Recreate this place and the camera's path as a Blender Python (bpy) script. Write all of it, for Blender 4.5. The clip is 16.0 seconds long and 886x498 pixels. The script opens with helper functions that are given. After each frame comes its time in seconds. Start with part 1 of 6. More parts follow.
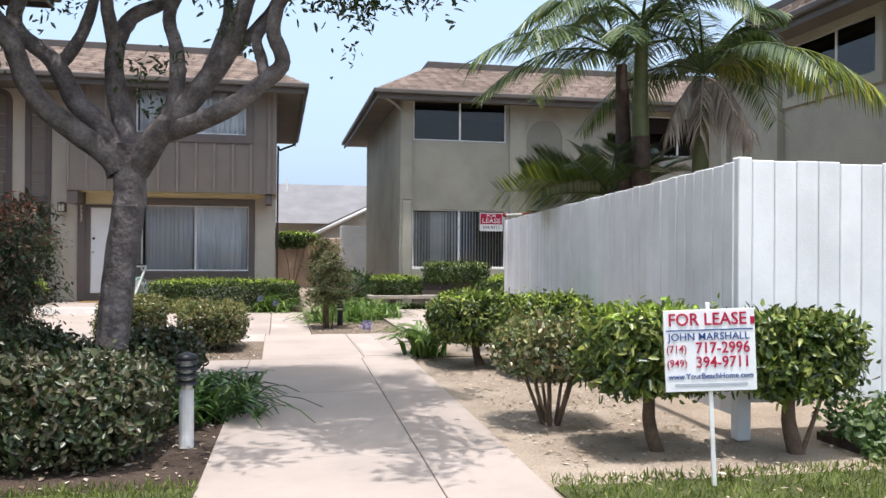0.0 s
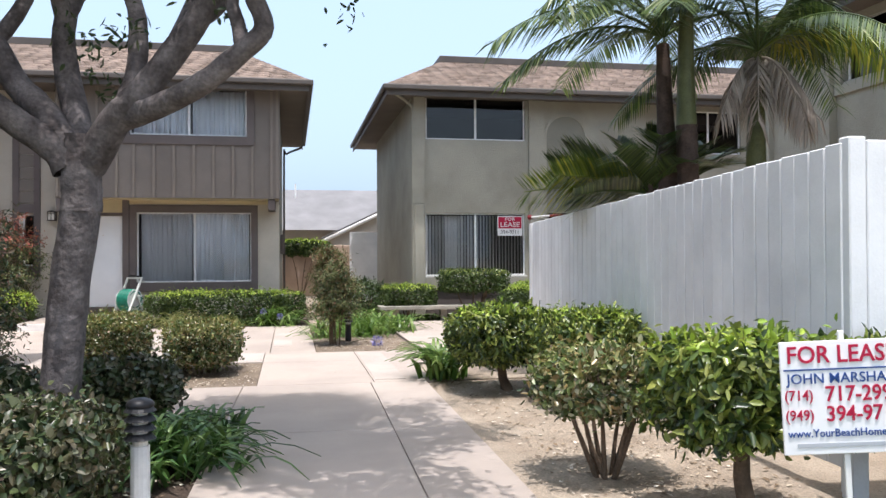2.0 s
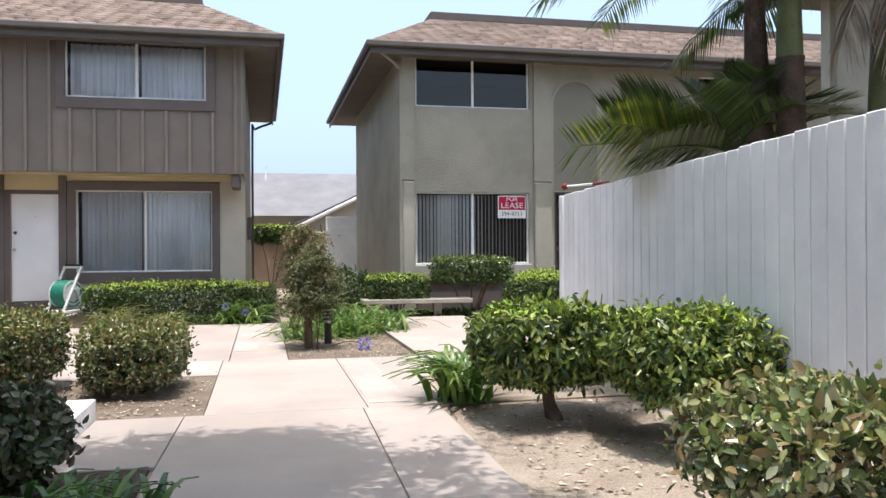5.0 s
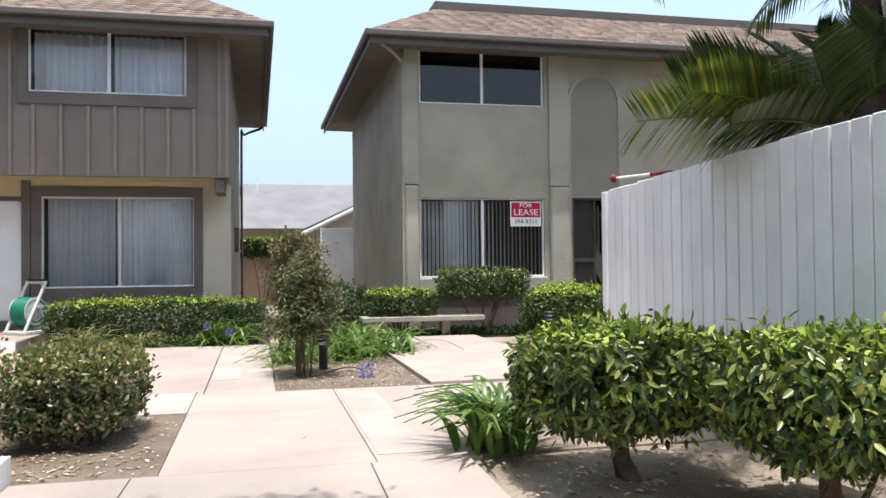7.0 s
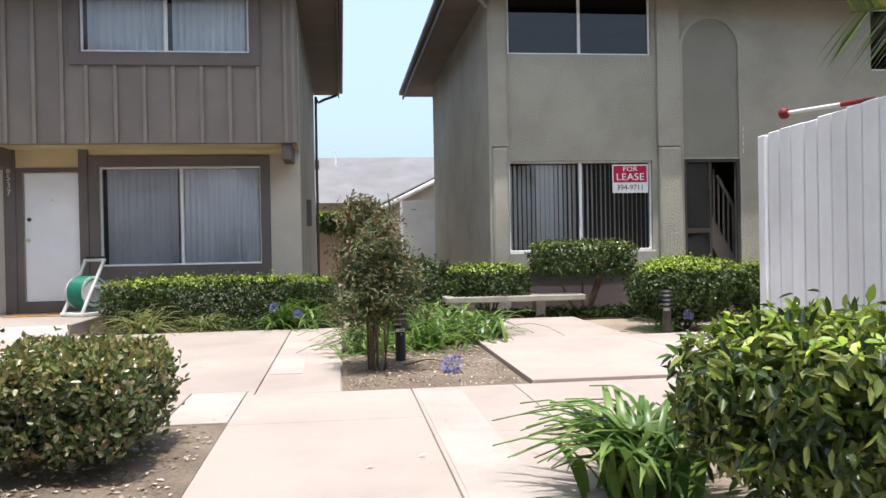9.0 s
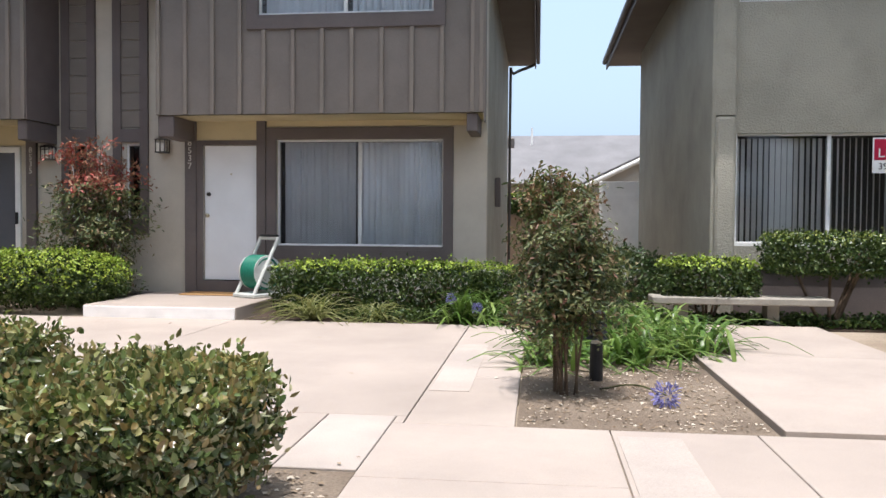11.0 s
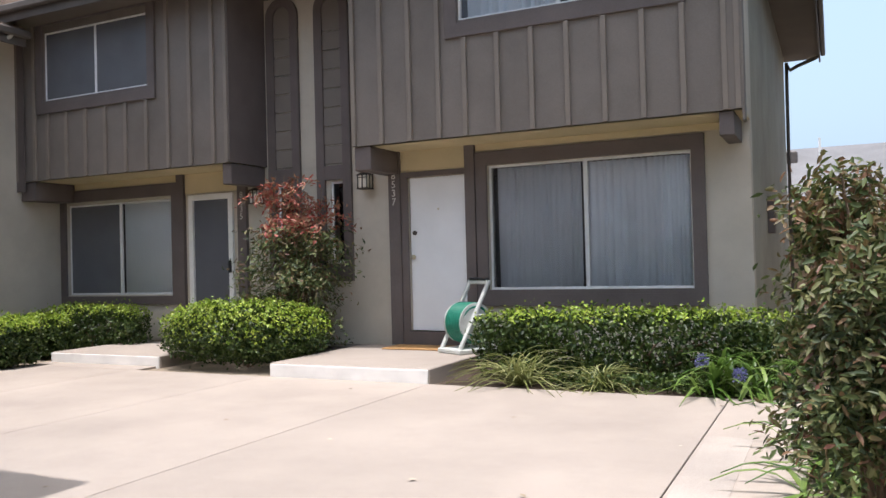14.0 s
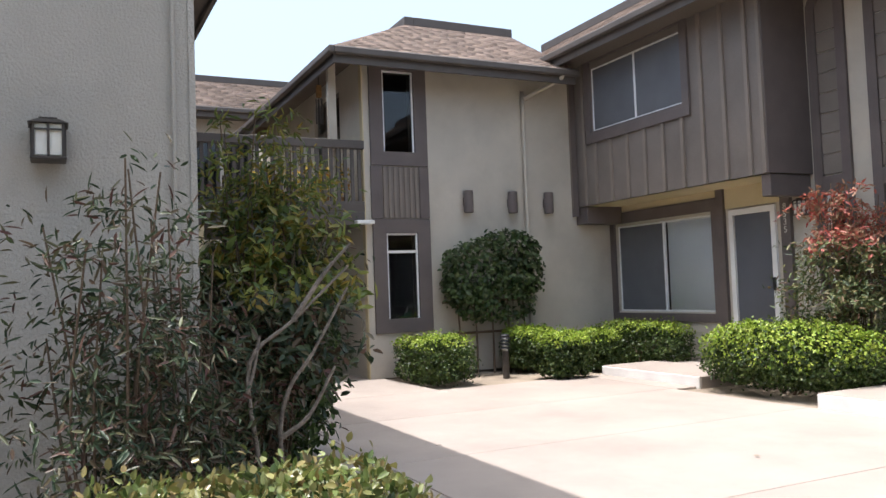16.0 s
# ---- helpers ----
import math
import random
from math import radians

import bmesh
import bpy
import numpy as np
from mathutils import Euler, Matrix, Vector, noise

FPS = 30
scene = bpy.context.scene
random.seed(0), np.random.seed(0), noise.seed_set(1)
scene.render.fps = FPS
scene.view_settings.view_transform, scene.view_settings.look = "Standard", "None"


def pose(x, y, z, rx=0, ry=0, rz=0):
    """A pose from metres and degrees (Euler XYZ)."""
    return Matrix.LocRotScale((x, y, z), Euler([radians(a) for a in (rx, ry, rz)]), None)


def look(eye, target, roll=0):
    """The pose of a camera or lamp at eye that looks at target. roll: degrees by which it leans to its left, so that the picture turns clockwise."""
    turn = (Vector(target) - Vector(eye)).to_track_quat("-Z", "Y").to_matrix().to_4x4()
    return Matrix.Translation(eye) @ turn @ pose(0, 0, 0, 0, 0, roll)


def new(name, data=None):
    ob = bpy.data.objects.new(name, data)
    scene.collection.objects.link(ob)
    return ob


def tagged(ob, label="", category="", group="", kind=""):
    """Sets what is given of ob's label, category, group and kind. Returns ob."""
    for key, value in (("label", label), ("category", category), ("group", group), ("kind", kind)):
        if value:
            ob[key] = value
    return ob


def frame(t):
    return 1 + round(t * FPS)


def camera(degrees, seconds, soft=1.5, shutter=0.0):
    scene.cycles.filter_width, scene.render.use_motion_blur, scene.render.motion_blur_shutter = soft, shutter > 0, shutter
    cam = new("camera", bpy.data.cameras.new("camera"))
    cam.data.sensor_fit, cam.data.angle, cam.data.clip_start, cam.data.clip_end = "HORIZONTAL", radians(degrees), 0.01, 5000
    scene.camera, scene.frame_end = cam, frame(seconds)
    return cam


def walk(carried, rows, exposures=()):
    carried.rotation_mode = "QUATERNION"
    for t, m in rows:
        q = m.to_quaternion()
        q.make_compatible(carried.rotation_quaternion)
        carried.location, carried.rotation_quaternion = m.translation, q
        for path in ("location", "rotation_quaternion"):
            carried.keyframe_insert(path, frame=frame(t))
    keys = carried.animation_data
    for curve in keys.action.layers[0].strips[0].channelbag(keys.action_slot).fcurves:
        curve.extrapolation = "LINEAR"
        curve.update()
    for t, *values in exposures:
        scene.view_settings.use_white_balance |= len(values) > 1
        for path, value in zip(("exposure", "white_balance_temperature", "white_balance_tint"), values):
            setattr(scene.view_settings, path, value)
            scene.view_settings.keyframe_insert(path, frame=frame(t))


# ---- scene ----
cam = camera(57.4, 16.0)
PATH = [
    (0, (-0.187, -1.938, 1.362), (0.214, 0.022, 1.369), 0.4),
    (0.5, (-0.179, -1.689, 1.382), (0.232, 0.268, 1.365), -0.1),
    (1, (-0.038, -1.386, 1.384), (0.342, 0.577, 1.39), 0.3),
    (1.5, (-0.006, -1.01, 1.37), (0.357, 0.957, 1.403), 0.1),
    (2, (-0.003, -0.643, 1.396), (0.368, 1.322, 1.416), -0.3),
    (2.5, (0.071, -0.224, 1.404), (0.432, 1.742, 1.467), 0.1),
    (3, (0.016, 0.227, 1.376), (0.391, 2.191, 1.412), -0.2),
    (3.5, (0.039, 0.675, 1.343), (0.429, 2.636, 1.367), 0.2),
    (3.7, (0.047, 0.84, 1.337), (0.443, 2.8, 1.35), 0.1),
    (5.8, (0.12, 2.505, 1.266), (0.563, 4.457, 1.262), -0.3),
    (6, (0.132, 2.664, 1.26), (0.568, 4.616, 1.27), -0.3),
    (6.5, (0.199, 3.057, 1.253), (0.632, 5.008, 1.303), -0.1),
    (7, (0.204, 3.456, 1.216), (0.652, 5.405, 1.252), -0.6),
    (7.5, (0.23, 3.879, 1.193), (0.68, 5.828, 1.185), -1.5),
    (8, (0.322, 4.257, 1.171), (0.744, 6.212, 1.161), -1.1),
    (8.2, (0.341, 4.402, 1.164), (0.717, 6.366, 1.156), -1.0),
    (10.3, (0.475, 6.162, 1.164), (0.519, 8.161, 1.131), 0.0),
    (10.5, (0.486, 6.313, 1.18), (0.46, 8.313, 1.158), 0.4),
    (11, (0.493, 6.686, 1.192), (0.26, 8.672, 1.131), 0.4),
    (11.5, (0.464, 7.071, 1.207), (0.108, 9.039, 1.178), -0.6),
    (12, (0.508, 7.449, 1.24), (0.019, 9.388, 1.209), -0.0),
    (12.5, (0.531, 7.852, 1.262), (-0.012, 9.777, 1.248), 0.2),
    (13, (0.565, 8.23, 1.286), (-0.006, 10.146, 1.298), 0.0),
    (13.5, (0.616, 8.597, 1.27), (-0.106, 10.462, 1.251), -0.4),
    (14, (0.54, 8.927, 1.249), (-0.33, 10.728, 1.277), -1.5),
    (14.5, (0.656, 9.147, 1.323), (-0.565, 10.73, 1.363), -1.2),
    (15, (0.668, 9.256, 1.368), (-0.831, 10.58, 1.401), -1.2),
    (15.4, (0.613, 9.341, 1.352), (-1.056, 10.442, 1.407), -1.8),
    (15.5, (0.612, 9.332, 1.345), (-1.091, 10.378, 1.408), -2.3),
    (16, (0.566, 9.346, 1.326), (-1.231, 10.218, 1.426), -2.1),
]
walk(cam, [(t, look(eye, target, roll)) for t, eye, target, roll in PATH], [(0.0, 1.02), (3.5, 1.13), (8.0, 1.1), (11.0, 1.0), (12.5, 0.94), (13.5, 0.96), (14.5, 1.0), (15.0, 1.1), (16.0, 1.3)])

# ---- world, sun, exposure ----
SUN_EL = 79.0
world = bpy.data.worlds.new("sky")
scene.world = world
world.use_nodes = True
wn = world.node_tree
sky = wn.nodes.new("ShaderNodeTexSky")
sky.sky_type, sky.sun_disc = "NISHITA", False
sky.sun_elevation, sky.sun_rotation = radians(SUN_EL), radians(180)
sky.air_density, sky.dust_density, sky.ozone_density = 1.0, 7.0, 1.0
wn.nodes["Background"].inputs["Strength"].default_value = 0.135
haze = wn.nodes.new("ShaderNodeMix")
haze.data_type = "RGBA"
haze.inputs[0].default_value = 0.5
haze.inputs[7].default_value = (3.3, 4.45, 6.0, 1)
wn.links.new(sky.outputs[0], haze.inputs[6])
wn.links.new(haze.outputs[2], wn.nodes["Background"].inputs[0])
sun = new("sun", bpy.data.lights.new("sun", "SUN"))
sun.data.energy, sun.data.angle, sun.data.color = 2.4, radians(0.55), (1.0, 0.965, 0.985)
sun.matrix_world = look((0, -math.cos(radians(SUN_EL)), math.sin(radians(SUN_EL))), (0, 0, 0))


# ---- materials ----
def mat(name, col, rough=0.7, var=0.12, scale=3.0, grain=40.0, bump=0.0, bump_scale=60.0, col2=None, spec=0.3, metal=0.0, rnd=0.0, island=0.0, stains=0.0):
    """A painted, mineral or plant surface: two scales of variation, optional relief, optional tint per object or per island."""
    m = bpy.data.materials.new(name)
    m.use_nodes = True
    n, l = m.node_tree.nodes, m.node_tree.links
    b = n["Principled BSDF"]
    b.inputs["Roughness"].default_value = rough
    b.inputs["Specular IOR Level"].default_value = spec
    b.inputs["Metallic"].default_value = metal
    geo = n.new("ShaderNodeNewGeometry")
    pos = geo.outputs["Position"]
    a = n.new("ShaderNodeTexNoise")
    a.inputs["Scale"].default_value, a.inputs["Detail"].default_value = scale, 5
    g = n.new("ShaderNodeTexNoise")
    g.inputs["Scale"].default_value, g.inputs["Detail"].default_value = grain, 3
    l.new(pos, a.inputs["Vector"]), l.new(pos, g.inputs["Vector"])
    ramp = n.new("ShaderNodeValToRGB")
    c = Vector(col)
    d = Vector(col2) if col2 else c * (1 + var * 1.6)
    e = c * (1 - var * 1.6) if not col2 else c
    ramp.color_ramp.elements[0].color, ramp.color_ramp.elements[0].position = (*e, 1), 0.3
    ramp.color_ramp.elements[1].color, ramp.color_ramp.elements[1].position = (*d, 1), 0.7
    l.new(a.outputs["Fac"], ramp.inputs[0])
    mix = n.new("ShaderNodeMix")
    mix.data_type, mix.blend_type = "RGBA", "OVERLAY"
    mix.inputs[0].default_value = min(0.9, var * 2.5)
    l.new(ramp.outputs[0], mix.inputs[6]), l.new(g.outputs["Fac"], mix.inputs[7])
    out = mix.outputs[2]
    if stains:
        s = n.new("ShaderNodeTexNoise")
        s.inputs["Scale"].default_value, s.inputs["Detail"].default_value = 0.9, 8
        s.inputs["Roughness"].default_value = 0.7
        l.new(pos, s.inputs["Vector"])
        sr = n.new("ShaderNodeMapRange")
        sr.inputs[1].default_value, sr.inputs[2].default_value, sr.inputs[3].default_value, sr.inputs[4].default_value = 0.45, 0.72, 1.0, 1.0 - stains
        l.new(s.outputs["Fac"], sr.inputs[0])
        sm = n.new("ShaderNodeMix")
        sm.data_type, sm.blend_type = "RGBA", "MULTIPLY"
        sm.inputs[0].default_value = 1.0
        l.new(out, sm.inputs[6]), l.new(sr.outputs[0], sm.inputs[7])
        out = sm.outputs[2]
    for amount, socket in ((rnd, "o"), (island, "i")):
        if amount:
            src = n.new("ShaderNodeObjectInfo").outputs["Random"] if socket == "o" else geo.outputs["Random Per Island"]
            mr = n.new("ShaderNodeMapRange")
            mr.inputs[3].default_value, mr.inputs[4].default_value = 1 - amount, 1 + amount
            l.new(src, mr.inputs[0])
            mm = n.new("ShaderNodeMix")
            mm.data_type, mm.blend_type = "RGBA", "MULTIPLY"
            mm.inputs[0].default_value = 1.0
            l.new(out, mm.inputs[6]), l.new(mr.outputs[0], mm.inputs[7])
            out = mm.outputs[2]
    l.new(out, b.inputs["Base Color"])
    if bump:
        t = n.new("ShaderNodeTexNoise")
        t.inputs["Scale"].default_value, t.inputs["Detail"].default_value = bump_scale, 4
        l.new(pos, t.inputs["Vector"])
        bp = n.new("ShaderNodeBump")
        bp.inputs["Strength"].default_value, bp.inputs["Distance"].default_value = bump, 0.02
        l.new(t.outputs["Fac"], bp.inputs["Height"])
        l.new(bp.outputs[0], b.inputs["Normal"])
    return m


def leaf_mat(name, cols, rough=0.42, trans=0.25, spec=0.4, single=False):
    """Leaves: a colour drawn for each leaf from a ramp, with some light let through."""
    m = bpy.data.materials.new(name)
    m.use_nodes = True
    n, l = m.node_tree.nodes, m.node_tree.links
    b = n["Principled BSDF"]
    b.inputs["Roughness"].default_value = rough
    b.inputs["Specular IOR Level"].default_value = spec
    geo = n.new("ShaderNodeNewGeometry")
    ramp = n.new("ShaderNodeValToRGB")
    el = ramp.color_ramp.elements
    while len(el) < len(cols):
        el.new(0.5)
    for i, c in enumerate(cols):
        el[i].position, el[i].color = i / max(1, len(cols) - 1), (*c, 1)
    l.new(n.new("ShaderNodeObjectInfo").outputs["Random"] if single else geo.outputs["Random Per Island"], ramp.inputs[0])
    nz = n.new("ShaderNodeTexNoise")
    nz.inputs["Scale"].default_value = 3.0
    l.new(geo.outputs["Position"], nz.inputs["Vector"])
    mr = n.new("ShaderNodeMapRange")
    mr.inputs[1].default_value, mr.inputs[2].default_value, mr.inputs[3].default_value, mr.inputs[4].default_value = 0.3, 0.7, 0.75, 1.25
    l.new(nz.outputs["Fac"], mr.inputs[0])
    mx = n.new("ShaderNodeMix")
    mx.data_type, mx.blend_type = "RGBA", "MULTIPLY"
    mx.inputs[0].default_value = 1.0
    l.new(ramp.outputs[0], mx.inputs[6]), l.new(mr.outputs[0], mx.inputs[7])
    l.new(mx.outputs[2], b.inputs["Base Color"])
    if trans:
        tr = n.new("ShaderNodeBsdfTranslucent")
        l.new(mx.outputs[2], tr.inputs[0])
        ms = n.new("ShaderNodeMixShader")
        ms.inputs[0].default_value = trans
        l.new(b.outputs[0], ms.inputs[1]), l.new(tr.outputs[0], ms.inputs[2])
        l.new(ms.outputs[0], n["Material Output"].inputs[0])
    return m


def glass_mat(name, tint=(1, 1, 1), gloss=1.0, base=0.04):
    m = bpy.data.materials.new(name)
    m.use_nodes = True
    n, l = m.node_tree.nodes, m.node_tree.links
    n.remove(n["Principled BSDF"])
    t, g = n.new("ShaderNodeBsdfTransparent"), n.new("ShaderNodeBsdfGlossy")
    t.inputs[0].default_value = (*tint, 1)
    g.inputs["Roughness"].default_value = 0.02
    f = n.new("ShaderNodeFresnel")
    f.inputs[0].default_value = 1.5
    mr = n.new("ShaderNodeMapRange")
    mr.inputs[3].default_value, mr.inputs[4].default_value = base, 1.0
    l.new(f.outputs[0], mr.inputs[0])
    mx = n.new("ShaderNodeMixShader")
    l.new(mr.outputs[0], mx.inputs[0]), l.new(t.outputs[0], mx.inputs[1]), l.new(g.outputs[0], mx.inputs[2])
    l.new(mx.outputs[0], n["Material Output"].inputs[0])
    return m


def screen_mat(name, col, see=0.35):
    """Woven insect screen: partly see-through."""
    m = mat(name, col, 0.7, 0.05, 2, 200)
    n, l = m.node_tree.nodes, m.node_tree.links
    t = n.new("ShaderNodeBsdfTransparent")
    mx = n.new("ShaderNodeMixShader")
    mx.inputs[0].default_value = see
    l.new(n["Principled BSDF"].outputs[0], mx.inputs[1]), l.new(t.outputs[0], mx.inputs[2])
    l.new(mx.outputs[0], n["Material Output"].inputs[0])
    return m


M_SIDING = mat("painted_siding", (0.19, 0.164, 0.143), 0.72, 0.07, 1.5, 90, 0.12, 120, stains=0.12)
M_BATTEN = mat("painted_batten", (0.225, 0.19, 0.16), 0.7, 0.06, 2, 90)
M_TRIM = mat("brown_trim_paint", (0.135, 0.112, 0.105), 0.65, 0.07, 2.5, 80, 0.08, 90)
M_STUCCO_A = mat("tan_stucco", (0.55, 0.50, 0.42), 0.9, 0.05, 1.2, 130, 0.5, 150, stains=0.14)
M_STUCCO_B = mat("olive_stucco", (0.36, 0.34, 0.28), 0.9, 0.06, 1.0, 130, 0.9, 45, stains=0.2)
M_STUCCO_D = mat("grey_beige_stucco", (0.42, 0.39, 0.34), 0.9, 0.06, 0.8, 130, 0.6, 60, stains=0.12)
# Grey-olive paint, darkened further for the shade inside an arched recess.
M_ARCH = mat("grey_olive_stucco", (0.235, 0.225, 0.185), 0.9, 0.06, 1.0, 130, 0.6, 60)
M_CREAM = mat("cream_paint", (0.58, 0.49, 0.31), 0.8, 0.05, 2, 90, 0.2, 140)
M_DOOR = mat("white_door_paint", (0.78, 0.79, 0.80), 0.45, 0.03, 2, 60)
M_WHITE = mat("white_paint", (0.78, 0.77, 0.74), 0.5, 0.05, 4, 70)
M_FENCE = mat("white_fence_paint", (0.80, 0.80, 0.80), 0.6, 0.05, 2.0, 60, 0.12, 60, rnd=0.05, stains=0.12)
M_ALU = mat("aluminium_frame", (0.76, 0.76, 0.75), 0.4, 0.05, 6, 80)
M_CONC = mat("pinkish_concrete", (0.385, 0.328, 0.282), 0.9, 0.06, 0.7, 120, 0.25, 160, stains=0.13, rnd=0.04)
M_CONC_PALE = mat("pale_patched_concrete", (0.405, 0.352, 0.308), 0.9, 0.08, 1.2, 120, 0.25, 160, stains=0.1)
M_STEP = mat("limewashed_concrete", (0.84, 0.82, 0.79), 0.85, 0.06, 3, 120, 0.2, 150)
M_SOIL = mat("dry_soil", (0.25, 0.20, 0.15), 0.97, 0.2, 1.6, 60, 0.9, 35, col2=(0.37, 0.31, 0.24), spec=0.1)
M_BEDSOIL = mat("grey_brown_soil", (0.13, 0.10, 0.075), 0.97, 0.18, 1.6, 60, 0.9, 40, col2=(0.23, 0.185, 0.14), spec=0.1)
M_SOIL_DARK = mat("dark_soil", (0.07, 0.052, 0.04), 0.97, 0.2, 2, 60, 0.9, 40, spec=0.1)
M_LAWN = mat("lawn_base", (0.075, 0.085, 0.03), 0.95, 0.15, 3, 60, 0.5, 60)
M_SHINGLE = mat("brown_asphalt_shingle", (0.27, 0.205, 0.165), 0.95, 0.1, 2, 220, 0.5, 240, island=0.22, rnd=0.22, spec=0.15)
M_ROOF_BASE = mat("roof_underlay", (0.15, 0.105, 0.08), 0.95, 0.1, 2, 90)
M_ROOF_GREY = mat("grey_shingle", (0.19, 0.185, 0.185), 0.95, 0.08, 1.2, 30, 0.4, 40, stains=0.1)
M_FASCIA = mat("dark_fascia_paint", (0.10, 0.085, 0.075), 0.6, 0.07, 3, 60)
M_SOFFIT = mat("soffit_paint", (0.14, 0.118, 0.10), 0.85, 0.06, 1.5, 80)
M_BARK = mat("grey_bark", (0.07, 0.058, 0.055), 0.88, 0.25, 6, 40, 1.0, 16, col2=(0.20, 0.175, 0.168), spec=0.15, stains=0.35)
M_BRANCH = mat("pale_bare_branch", (0.20, 0.17, 0.14), 0.9, 0.2, 10, 40, 0.6, 40)
M_STEM = mat("brown_stem", (0.13, 0.09, 0.06), 0.85, 0.2, 8, 60, 0.4, 60)
M_PALMTRUNK = mat("palm_trunk", (0.08, 0.055, 0.043), 0.85, 0.2, 8, 50, 0.5, 40)
M_PALMGREEN = mat("palm_crownshaft", (0.10, 0.11, 0.045), 0.5, 0.15, 5, 60)
M_DEAD = leaf_mat("dead_frond", [(0.22, 0.18, 0.145), (0.42, 0.36, 0.30)], 0.8, 0.2, 0.1)
M_BLACK = mat("black_metal", (0.02, 0.02, 0.022), 0.45, 0.1, 8, 60)
M_BRONZE = mat("dark_bronze", (0.06, 0.05, 0.042), 0.45, 0.1, 8, 60)
M_CHROME = mat("brass_hardware", (0.55, 0.48, 0.34), 0.3, 0.05, 8, 60, metal=0.9)
M_LAMPGLASS = mat("frosted_lamp_glass", (0.75, 0.72, 0.64), 0.35, 0.04, 8, 40)
M_CURTAIN = mat("white_sheer_curtain", (0.80, 0.82, 0.85), 0.85, 0.05, 2, 120)
M_DRAPE = mat("grey_vertical_blind", (0.60, 0.59, 0.57), 0.7, 0.05, 2, 100, rnd=0.25)
# Invented interiors: the dimness of unlit rooms is put into this dark colour.
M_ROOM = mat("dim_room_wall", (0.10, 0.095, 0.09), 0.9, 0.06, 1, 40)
M_BLINDWHITE = mat("pale_roller_blind", (0.86, 0.89, 0.90), 0.7, 0.03, 2, 90)
M_GLASS = glass_mat("window_glass", (0.96, 0.97, 0.98), base=0.02)
M_GLASS_DARK = glass_mat("tinted_window_glass", (0.35, 0.37, 0.4), base=0.015)
M_SCREEN = screen_mat("insect_screen", (0.12, 0.12, 0.125), 0.78)
# Mesh colour lightened to grey-blue: a reflection in the pane is put into it.
M_SCREEN_GREY = screen_mat("reflection_grey_screen", (0.19, 0.195, 0.21), 0.3)
M_IRONMESH = screen_mat("iron_door_mesh", (0.035, 0.033, 0.03), 0.25)
M_MESHDOOR = screen_mat("screen_door_mesh", (0.12, 0.125, 0.14), 0.12)
M_HOSE = mat("green_rubber_hose", (0.015, 0.17, 0.11), 0.45, 0.12, 12, 60)
M_PLASTIC = mat("weathered_pale_plastic", (0.55, 0.56, 0.52), 0.55, 0.08, 8, 60)
M_MAT = mat("coir_doormat", (0.42, 0.24, 0.10), 0.95, 0.15, 14, 120, 0.6, 150)
M_BENCH = mat("grey_concrete_bench", (0.31, 0.285, 0.24), 0.9, 0.1, 3, 90, 0.3, 120)
M_SIGN = mat("white_sign_board", (0.82, 0.82, 0.82), 0.4, 0.02, 4, 60)
M_RED = mat("dark_red_print", (0.42, 0.012, 0.05), 0.5, 0.03, 4, 60)
M_BLUE = mat("navy_print", (0.03, 0.075, 0.25), 0.5, 0.03, 4, 60)
M_GREYPRINT = mat("grey_print", (0.45, 0.47, 0.5), 0.5, 0.03, 4, 60)
M_REDPLASTIC = mat("red_plastic", (0.22, 0.02, 0.022), 0.5, 0.06, 6, 60)
M_TANWALL = mat("tan_garden_wall", (0.42, 0.31, 0.24), 0.9, 0.1, 2, 50, 0.4, 60)
M_PVC = mat("dull_white_pvc", (0.72, 0.71, 0.68), 0.5, 0.08, 10, 60, stains=0.25)
M_NUMBER = mat("pale_number_metal", (0.60, 0.57, 0.50), 0.5, 0.05, 6, 60)

G_DARK = leaf_mat("dark_leaves", [(0.018, 0.04, 0.012), (0.04, 0.075, 0.02), (0.07, 0.11, 0.03), (0.10, 0.12, 0.05)])
# Darkened green: the weak light on hedge sides is put into it.
G_MID = leaf_mat("mid_leaves", [(0.014, 0.032, 0.008), (0.035, 0.065, 0.013), (0.065, 0.105, 0.02), (0.11, 0.14, 0.04)])
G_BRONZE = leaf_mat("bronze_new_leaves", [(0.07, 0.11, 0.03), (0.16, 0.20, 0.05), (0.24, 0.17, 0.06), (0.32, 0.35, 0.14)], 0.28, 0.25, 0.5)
# Darker copy of the nandina leaves, with wall and tree shade in the colour.
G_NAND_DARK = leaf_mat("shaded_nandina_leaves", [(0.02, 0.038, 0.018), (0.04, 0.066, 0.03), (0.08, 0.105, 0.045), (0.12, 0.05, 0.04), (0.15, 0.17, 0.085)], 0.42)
G_BLOSSOM = leaf_mat("orange_yellow_blossoms", [(0.5, 0.2, 0.03), (0.6, 0.42, 0.05), (0.1, 0.14, 0.04), (0.15, 0.2, 0.05)], 0.6)
# Bright lime for hedge tops: sunlight from above is put into the colour.
G_LIME = leaf_mat("sunlit_lime_leaves", [(0.16, 0.26, 0.028), (0.28, 0.39, 0.045), (0.42, 0.49, 0.085)], trans=0.3)
G_OLIVE = leaf_mat("olive_bronze_leaves", [(0.03, 0.05, 0.018), (0.075, 0.105, 0.035), (0.14, 0.175, 0.06), (0.21, 0.14, 0.06), (0.42, 0.45, 0.28)], 0.26, 0.22, 0.55)
